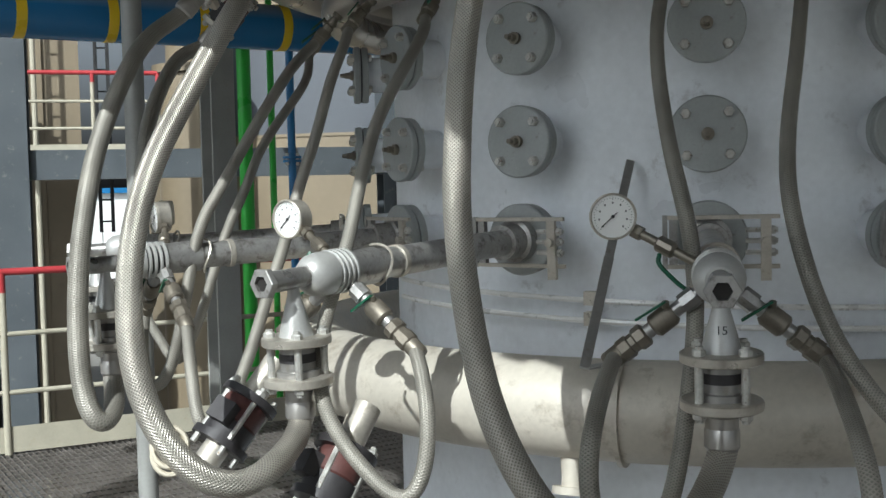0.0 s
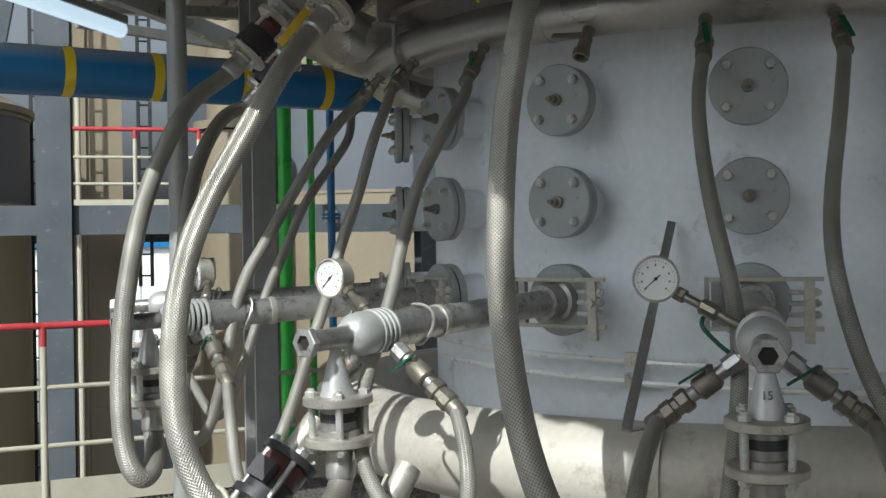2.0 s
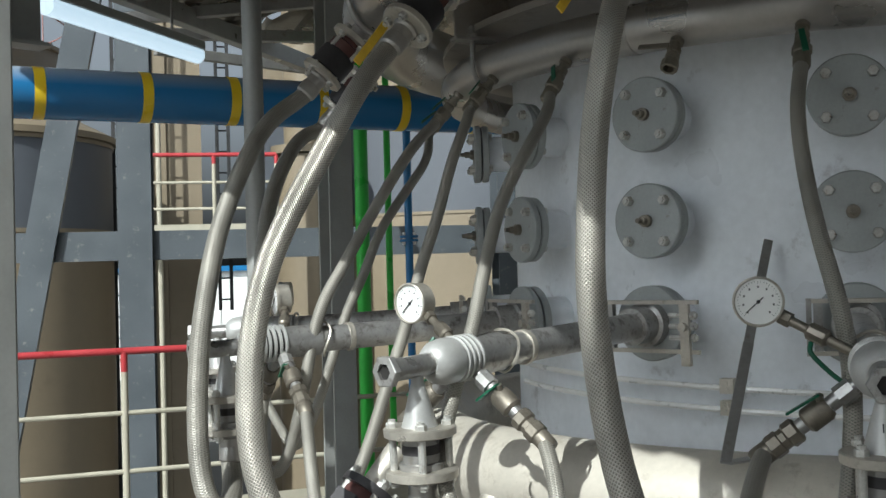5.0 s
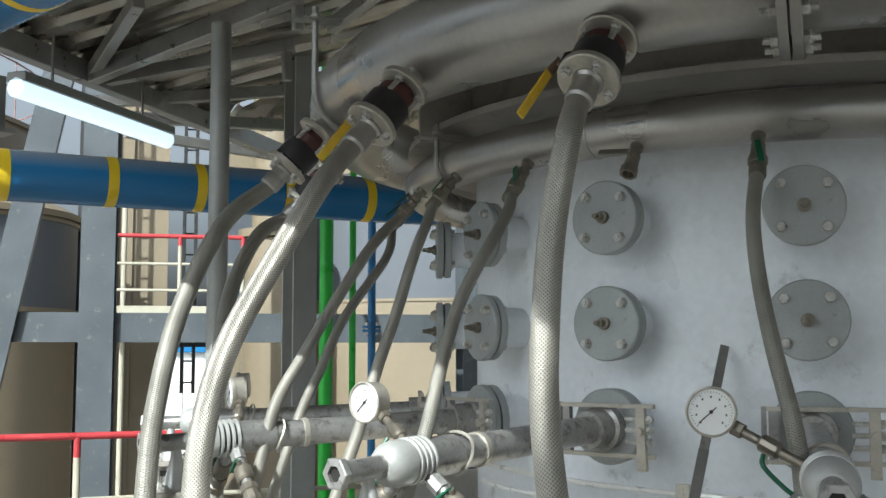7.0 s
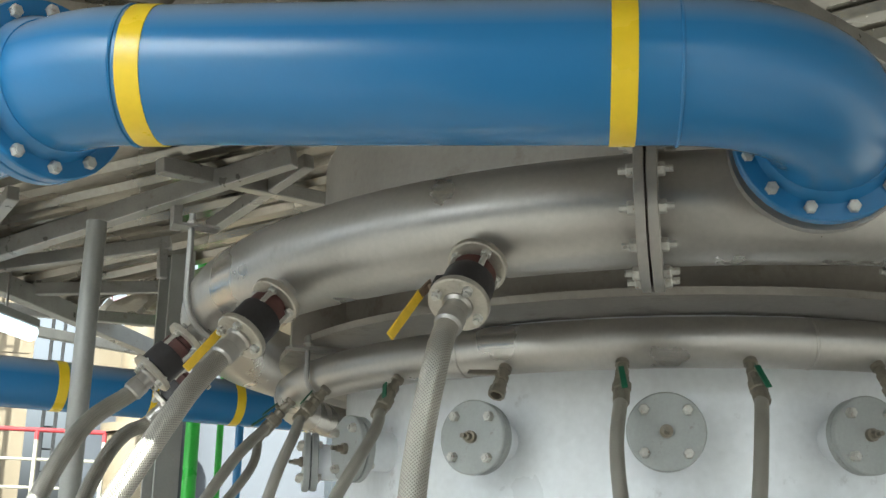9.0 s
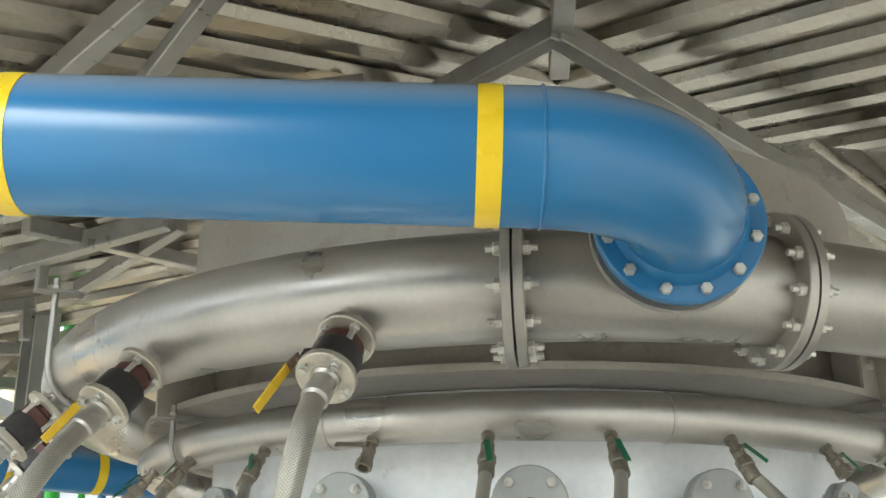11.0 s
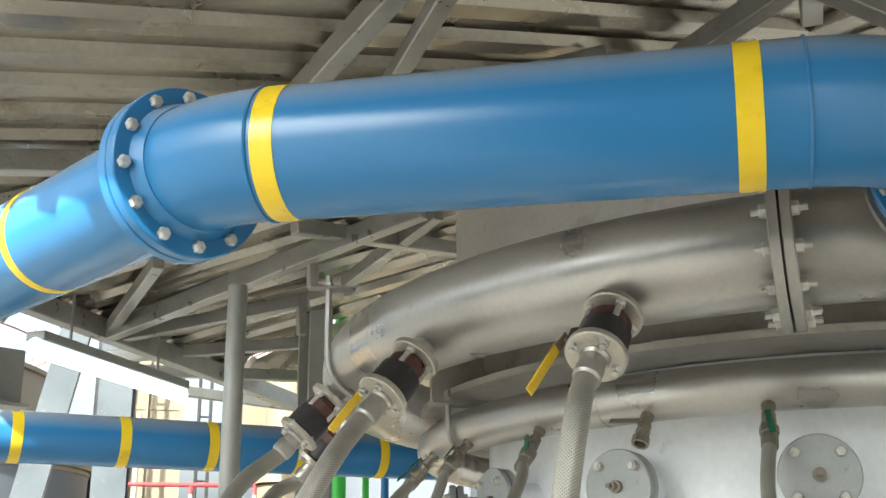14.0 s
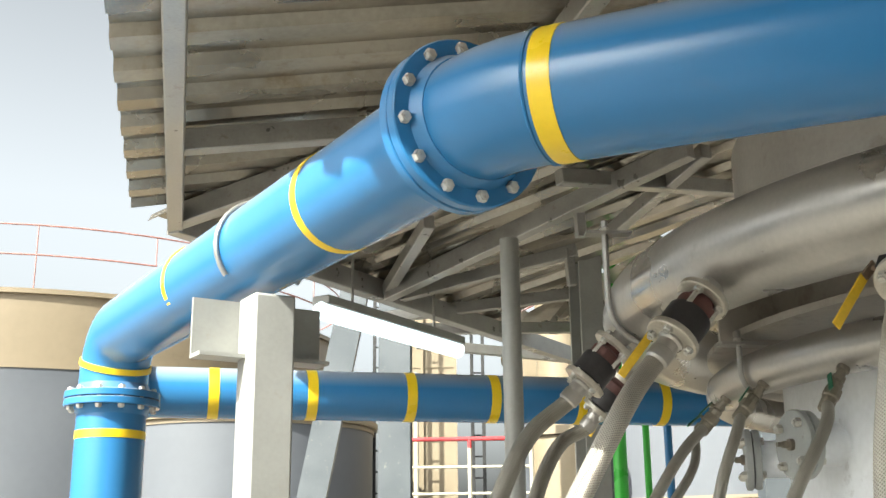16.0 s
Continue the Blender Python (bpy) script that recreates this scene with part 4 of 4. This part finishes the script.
# ---- small parts on the vessel ----
rods = thing("thermocouple_tubes", "two thin bright tubes running round the vessel", "tube")
for z in (1.172, 1.118):
    s = Shape()
    s.sweep([at(t, 1.125, z - 0.0006 * (t + 45)) for t in range(-84, 30, 2)], 0.0075, 8)
    part("tube", s, BRIGHT, rods)
for z in (1.178, 1.124):
    s = Shape()
    m = radial(-44.2, 1.128, z)
    s.box((0, 0, 0), (0.034, 0.03, 0.036), m)
    s.lathe(m @ V((0, -0.014, 0.008)), m.to_3x3() @ V((0, -1, 0)), [(0.005, 0), (0.005, 0.004)], 8)
    s.lathe(m @ V((0, -0.014, -0.008)), m.to_3x3() @ V((0, -1, 0)), [(0.005, 0), (0.005, 0.004)], 8)
    part("clamp_block", s, FLANGE, rods, "small two-screw clamp block")
s = Shape()
s.bar((1.262, 2.470, 1.536), (1.117, 2.299, 1.300), 0.022, 0.006, (0.4, 0.9, 0))
s.bar((1.117, 2.299, 1.300), (0.973, 2.128, 1.065), 0.024, 0.006, (0.4, 0.9, 0))
s.bar((0.973, 2.128, 1.065), (1.072, 2.172, 1.065), 0.03, 0.005)
solid("bracket", s, GALV, "bent flat steel bracket leaning on the vessel wall", "bracket", bevel=0.001)


def hanger(th, rr, rt, z, name, rise):
    """U-bolt round a ring pipe, hung from a small plate."""
    ob = thing("hanger", "bent rod hanger with a plate round the " + name, "hanger", "pipe hangers")
    m = (radial_t if rt > 0.1 else radial)(th, rr, z)
    pts = [m @ V((0, -(rt + 0.01) * math.cos(q), (rt + 0.01) * math.sin(q))) for q in [radians(-70 + 10 * i) for i in range(8)]]
    pts += [m @ V((0, -(rt + 0.01), rt * 0.9)), m @ V((0, -(rt + 0.01), rt + rise + 0.04))]
    s = Shape()
    s.sweep(pts, 0.010 if rt > 0.1 else 0.008, 8)
    part("rod", s, GALV, ob)
    s = Shape()
    s.box((0, -(rt + 0.0), rt + rise), (0.05, 0.14, 0.008), m)
    part("plate", s, GALV, ob)
    s = Shape()
    s.hexnut(m @ V((0, -(rt + 0.01), rt + rise + 0.004)), (0, 0, 1), 0.015, 0.014)
    part("nut", s, BOLT, ob)


hanger(-86, RT, rT, ZT, "manifold", 0.08)
hanger(-78, RH, rH, ZH, "ring header", 0.012)
hanger(20, RH, rH, ZH, "ring header", 0.012)


def stay(th):
    ob = thing("bracket", "bolted steel bracket between vessel and manifold", "bracket", "manifold brackets", radial(th, 1.17, 2.27))
    s = Shape()
    s.box((0, -0.06, 0.02), (0.012, 0.22, 0.28))
    s.box((-0.05, -0.12, 0.02), (0.10, 0.012, 0.22))
    part("plate", s, DUSTY, ob, bevel=0.002)
    s = Shape()
    s.hexnut((-0.055, -0.126, 0.0), (0, -1, 0), 0.014, 0.012)
    part("bolt", s, BOLT, ob)


for th in (-82, 21, 50):
    stay(th)


def drain(th, tilt, ln):
    m = radial(th, LT, LZ) @ pose(0, 0, 0, tilt, 0, 0)
    s = Shape()
    s.lathe(m @ V((0, -0.12, 0)), m.to_3x3() @ V((0, -1, 0)), [(0.032, 0), (0.026, 0.05), (0.026, ln)], 18)
    part("stub", s, DUCT, duct)
    s = Shape()
    s.lathe(m @ V((0, -0.12 - ln, 0)), m.to_3x3() @ V((0, -1, 0)), [(0.048, 0), (0.048, 0.018)], 24)
    part("stub_flange", s, DUCT, duct)


drain(-42.6, 78, 0.07)
drain(-71.5, 55, 0.10)


def floor_valve(p, q, turn):
    """Flanged ball valve low beside the burners, lying on a slant."""
    p, q = V(p), V(q)
    d = (q - p).normalized()
    m = Matrix.Translation(p) @ d.to_track_quat("-Y", "Z").to_matrix().to_4x4() @ pose(0, 0, 0, 0, turn, 0)
    ob = thing("ball_valve", "black and oxide-red flanged ball valve low beside the burners", "valve", "low valves", m)
    for y in (-0.02, -0.135):
        s = Shape()
        s.lathe((0, y, 0), (0, -1, 0), [(0.068, 0), (0.068, 0.018)], 30)
        part("flange", s, DARK, ob)
    s = Shape()
    s.lathe((0, -0.038, 0), (0, -1, 0), [(0.05, 0), (0.055, 0.01), (0.055, 0.05), (0.05, 0.055)], 20)
    part("end_piece", s, MAROON, ob, "oxide-red valve end piece")
    s = Shape()
    s.lathe((0, -0.093, 0), (0, -1, 0), [(0.056, 0), (0.056, 0.042)], 20)
    s.box((0.0, -0.09, 0.06), (0.05, 0.05, 0.04))
    part("body", s, DARK, ob)
    for i in range(4):
        a_ = radians(45 + 90 * i)
        s = Shape()
        s.rod((0.053 * math.cos(a_), 0.0, 0.053 * math.sin(a_)), (0.053 * math.cos(a_), -0.175, 0.053 * math.sin(a_)), 0.007, 8)
        s.hexnut((0.053 * math.cos(a_), -0.02, 0.053 * math.sin(a_)), (0, 1, 0), 0.013, 0.012)
        part("bolt", s, BOLT, ob)
    s = Shape()
    s.lathe((0, 0.08, 0), (0, -1, 0), [(0.03, 0), (0.03, 0.1)], 18)
    part("stub", s, FLANGE, ob)
    s = Shape()
    s.lathe((0, -0.153, 0), (0, -1, 0), [(0.03, 0), (0.03, 0.1)], 18)
    part("stub", s, FLANGE, ob)


floor_valve((0.273, 2.372, 1.027), (0.136, 2.318, 0.866), 30)
floor_valve((0.432, 2.098, 0.956), (0.321, 2.023, 0.795), -20)

# ---- pipe support column ----
sup = thing("pipe_support", "pale grey painted steel column with bracket plates carrying the blue pipe", "column")
s = Shape()
o = V((-0.616, 2.794, 0))
mc = Matrix.Translation(o) @ pose(0, 0, 0, 0, 0, 33)
s.box((0, 0, 1.09), (0.115, 0.115, 2.3), mc)
part("post", s, PALE, sup, bevel=0.008)
s = Shape()
s.box((0, 0.066, 2.155), (0.36, 0.010, 0.16), mc)
s.box((0, 0.03, 2.08), (0.36, 0.07, 0.010), mc)
part("cross_plate", s, PALE, sup)
s = Shape()
d = D2
up, side = V((0, 0, 1)), D2.cross(V((0, 0, 1)))
c = F2 + D2 * 1.02
c.z = 2.393
s.sweep([c + side * ((RB + 0.008) * math.cos(q)) + up * ((RB + 0.008) * math.sin(q)) for q in [radians(-40 + 13 * i) for i in range(21)]], 0.007, 8)
part("strap", s, GALV, sup)

# ---- roof post, lamp ----
s = Shape()
pp = V((0.074, 4.448, 0))
s.rod((pp.x, pp.y, 0), (pp.x, pp.y, 2.86), 0.040, 24)
solid("post", s, PALE, "round pale grey steel post holding up the roof", "post")
lamp = thing("lamp", "long fluorescent lamp fixed under the edge of the roof", "lamp")
l0, l1 = V((-0.870, 5.495, 2.80)), V((-0.191, 6.698, 2.80))
s = Shape()
s.bar(l0 + V((0, 0, 0.055)), l1 + V((0, 0, 0.055)), 0.11, 0.05)
part("housing", s, PALE, lamp, bevel=0.006)
s = Shape()
s.sweep([l0, l0.lerp(l1, 0.5), l1], 0.048, 16)
part("diffuser", s, TUBE_GLOW, lamp, "glowing white diffuser")
for k in (0.2, 0.8):
    s = Shape()
    s.rod(l0.lerp(l1, k) + V((0, 0, 0.07)), l0.lerp(l1, k) + V((0, 0, 0.34)), 0.008, 8)
    part("hanger_rod", s, GALV, lamp)


# ---- guard rail ----
def railing(name, p, q, z0, n, label, r=0.021, height=1.06):
    ob = thing(name, label, "railing", "guard rails")
    p, q = V(p), V(q)
    for i in range(n):
        c = p.lerp(q, i / (n - 1))
        s = Shape()
        s.rod((c.x, c.y, z0), (c.x, c.y, z0 + height - 0.12), r, 12)
        part("post", s, CREAM, ob)
        s = Shape()
        s.rod((c.x, c.y, z0 + height - 0.12), (c.x, c.y, z0 + height), r, 12)
        part("post_top", s, RED, ob, "red painted post top")
    up = V((0, 0, z0 + height))
    s = Shape()
    s.rod(p + up, q + up, r, 12)
    part("top_rail", s, RED, ob, "red painted top rail")
    for z in (0.70, 0.36):
        s = Shape()
        up = V((0, 0, z0 + z))
        s.rod(p + up, q + up, r * 0.7, 10)
        part("middle_rail", s, CREAM, ob)
    s = Shape()
    s.bar(p + V((0, 0, z0 + 0.085)), q + V((0, 0, z0 + 0.085)), 0.006, 0.15)
    part("toe_board", s, CREAM, ob)
    return ob


railing("guard_rail", (-2.652, 6.302, 0), (3.354, 7.415, 0), 0.0, 4, "guard rail with red top, cream middle rails and toe board")
railing("guard_rail", (-3.499, 3.275, 0), (-2.652, 6.302, 0), 0.0, 3, "guard rail with red top, cream middle rails and toe board")

# ---- upright pipes beyond the platform ----
for x, y, r, mat, lab in ((0.822, 7.144, 0.045, GREEN, "bright green upright pipe"), (1.002, 7.197, 0.022, GREEN, "thin bright green upright pipe"), (0.912, 5.817, 0.021, BLUE, "thin blue upright pipe with a flanged joint")):
    ob = thing("upright_pipe", lab, "pipe", "upright pipes")
    s = Shape()
    s.rod((x, y, -4), (x, y, 2.9 if mat is BLUE else 6), r, 18)
    part("pipe", s, mat, ob)
    if mat is BLUE:
        for z in (1.64, 1.66):
            s = Shape()
            s.lathe((x, y, z), (0, 0, 1), [(0.05, 0), (0.05, 0.014)], 20)
            part("flange", s, BLUE, ob)
        for i in range(4):
            s = Shape()
            s.rod((x + 0.038 * math.cos(i * 1.57 + 0.7), y + 0.038 * math.sin(i * 1.57 + 0.7), 1.625), (x + 0.038 * math.cos(i * 1.57 + 0.7), y + 0.038 * math.sin(i * 1.57 + 0.7), 1.69), 0.007, 8)
            part("bolt", s, BOLT, ob)


def h_column(x, y, w, z0, z1, turn, label, name="steel_column", mat=None):
    s = Shape()
    m = pose(x, y, 0, 0, 0, turn)
    h = z1 - z0
    for k in (-1, 1):
        s.box((0, k * w / 2, z0 + h / 2), (w, 0.016, h), m)
    s.box((0, 0, z0 + h / 2), (0.012, w, h), m)
    return solid(name, s, mat or GREY, label, "column", "steel columns")


h_column(0.598, 6.613, 0.15, -4, 6, 20, "pale grey painted steel column beyond the guard rail", mat=PALE)
h_column(-0.783, 9.428, 0.27, -4, 9, 0, "grey painted steel column of the pipe rack")
h_column(2.393, 9.428, 0.27, -4, 9, 0, "grey painted steel column of the pipe rack")
for z in (1.75,):
    s = Shape()
    s.box((0.2, 9.428, z), (5.6, 0.16, 0.24))
    solid("cross_beam", s, GREY, "grey painted steel beam of the pipe rack", "beam", "rack beams")
s = Shape()
s.bar((-2.154, 9.33, -1.5), (-0.803, 9.33, 5.5), 0.24, 0.1, (0, 1, 0))
solid("brace", s, GREY, "slanting grey steel brace of the pipe rack", "brace")


# ---- tanks and far plant ----
def tank(x, y, r, top, bands, label, rails=True):
    ob = thing("storage_tank", label, "tank", "storage tanks", pose(x, y, -4))
    for z0, z1, mat in bands:
        s = Shape()
        s.lathe((0, 0, z0 + 4), (0, 0, 1), [(r, 0), (r, z1 - z0)], 96)
        part("shell_course", s, mat, ob)
    for z in [b_[1] for b_ in bands[:-1]]:
        s = Shape()
        s.lathe((0, 0, z + 3.98), (0, 0, 1), [(r + 0.02, 0), (r + 0.02, 0.05)], 96)
        part("stiffener", s, BEIGE, ob)
    s = Shape()
    s.lathe((0, 0, top + 4), (0, 0, 1), [(r + 0.07, -0.06), (r + 0.07, 0.02), (r * 0.5, 0.5), (0.1, 0.8)], 96)
    part("roof", s, BEIGE, ob)
    if not rails:
        return ob
    s = Shape()
    for z in (1.1, 0.6):
        s.sweep([((r - 0.05) * math.cos(q), (r - 0.05) * math.sin(q), top + 4 + z) for q in [2 * math.pi * i / 60 for i in range(60)]], 0.016, 6, closed=True)
    part("top_rail", s, GLARE_RED, ob, "thin red rail round the tank roof, greyed for sky glare")
    for i in range(20):
        q = 2 * math.pi * i / 20
        s = Shape()
        s.rod(((r - 0.05) * math.cos(q), (r - 0.05) * math.sin(q), top + 4), ((r - 0.05) * math.cos(q), (r - 0.05) * math.sin(q), top + 5.1), 0.012, 6)
        part("rail_post", s, GLARE_RED, ob)
    return ob


tank(-9.07, 22.85, 6.16, 5.75, [(-4, 2.3, BEIGE), (2.3, 4.52, SLATE), (4.52, 5.75, BEIGE)], "large beige storage tank with a slate-grey band")
tank(5.65, 22.5, 5.2, 5.5, [(-4, 2.43, BEIGE), (2.43, 4.6, SLATE), (4.6, 5.5, BEIGE)], "large beige storage tank with a slate-grey band")
tank(-3.38, 15.64, 1.8, 3.36, [(-4, 2.1, BEIGE), (2.1, 3.26, SLATE), (3.26, 3.36, BEIGE)], "small beige storage tank with a slate-grey upper course", False)
tower = thing("tower", "slim beige clad tower with upright ribs", "tower", m=pose(-0.794, 17.286, -4))
s = Shape()
s.box((0, 0, 6), (0.72, 0.8, 12))
part("cladding", s, BEIGE, tower)
for dx in (-0.36, -0.15, 0.36):
    s = Shape()
    s.box((dx, -0.42, 6), (0.05, 0.05, 12))
    part("rib", s, BEIGE, tower)
for z in (3.2, 5.9, 8.4):
    s = Shape()
    s.box((0, -0.405, z), (0.74, 0.02, 0.04))
    part("seam", s, BEIGE, tower)
silo = thing("silo", "beige cylindrical silo behind the pipe rack", "silo", m=pose(1.279, 18.134, -4))
for name, prof in (("body", [(0.55, 0), (0.55, 7.4)]), ("rim", [(0.62, 7.42), (0.62, 7.55)]), ("neck", [(0.4, 7.56), (0.4, 12)])):
    s = Shape()
    s.lathe((0, 0, 0), (0, 0, 1), prof, 40)
    part(name, s, BEIGE, silo)



def ladder(x, y, z0, z1, w, label):
    ob = thing("ladder", label, "ladder", "ladders")
    for k in (-1, 1):
        s = Shape()
        s.bar((x + k * w / 2, y, z0), (x + k * w / 2, y, z1), 0.05, 0.03)
        part("stile", s, BLACK, ob)
    for i in range(int((z1 - z0) / 0.3)):
        s = Shape()
        s.rod((x - w / 2, y, z0 + 0.15 + i * 0.3), (x + w / 2, y, z0 + 0.15 + i * 0.3), 0.014, 6)
        part("rung", s, BLACK, ob)


ladder(-1.50, 16.011, -4, 6, 0.18, "dark steel ladder up the side of the plant")
ladder(-0.09, 16.011, 1.0, 6, 0.16, "dark steel ladder up the side of the plant")
for x, zt in ((-1.02, 7), (-0.92, 4)):
    s = Shape()
    s.rod((x, 14.95, -4), (x, 14.95, zt), 0.035, 10)
    solid("downpipe", s, BLACK if zt > 5 else CREAM, "thin upright pipe on the beige tower", "pipe")
stand = railing("guard_rail", (-1.007, 14.622, 0), (0.597, 14.622, 0), 2.0, 3, "guard rail of a far raised platform, red above and cream below", 0.028, 1.06)
s = Shape()
s.box((-0.1, 15.32, 1.95), (2.2, 1.5, 0.1))
solid("platform", s, GREY, "far raised steel platform with a guard rail", "platform")
far = thing("warehouse", "long white far shed with a blue roof edge", "building", m=pose(-4.6, 65.7, -4))
s = Shape()
s.box((0, 0, 3.0), (60, 10, 6.0))
part("wall", s, WHITE, far)
s = Shape()
s.box((0, -0.1, 5.88), (60.4, 10.4, 0.28))
part("roof_edge", s, BLUE, far)
for i in range(40):
    s = Shape()
    s.box((-29 + i * 1.5, -5.03, 2.7), (0.12, 0.08, 5.3))
    part("rib", s, WHITE, far)

# ---- block added outside the view, keeps the sun off the front burner ----
blocker = Shape()
mt = Matrix.Translation(plan(-4.30, -4.13)) @ pose(0, 0, 0, 0, 0, 15)
blocker.box((0, 0, 1.5), (1.3, 1.4, 11.0), mt)
solid("sun_blocker", blocker, BEIGE, "unseen beige block added to keep the sun off the front burner", "wall", kind="structure")
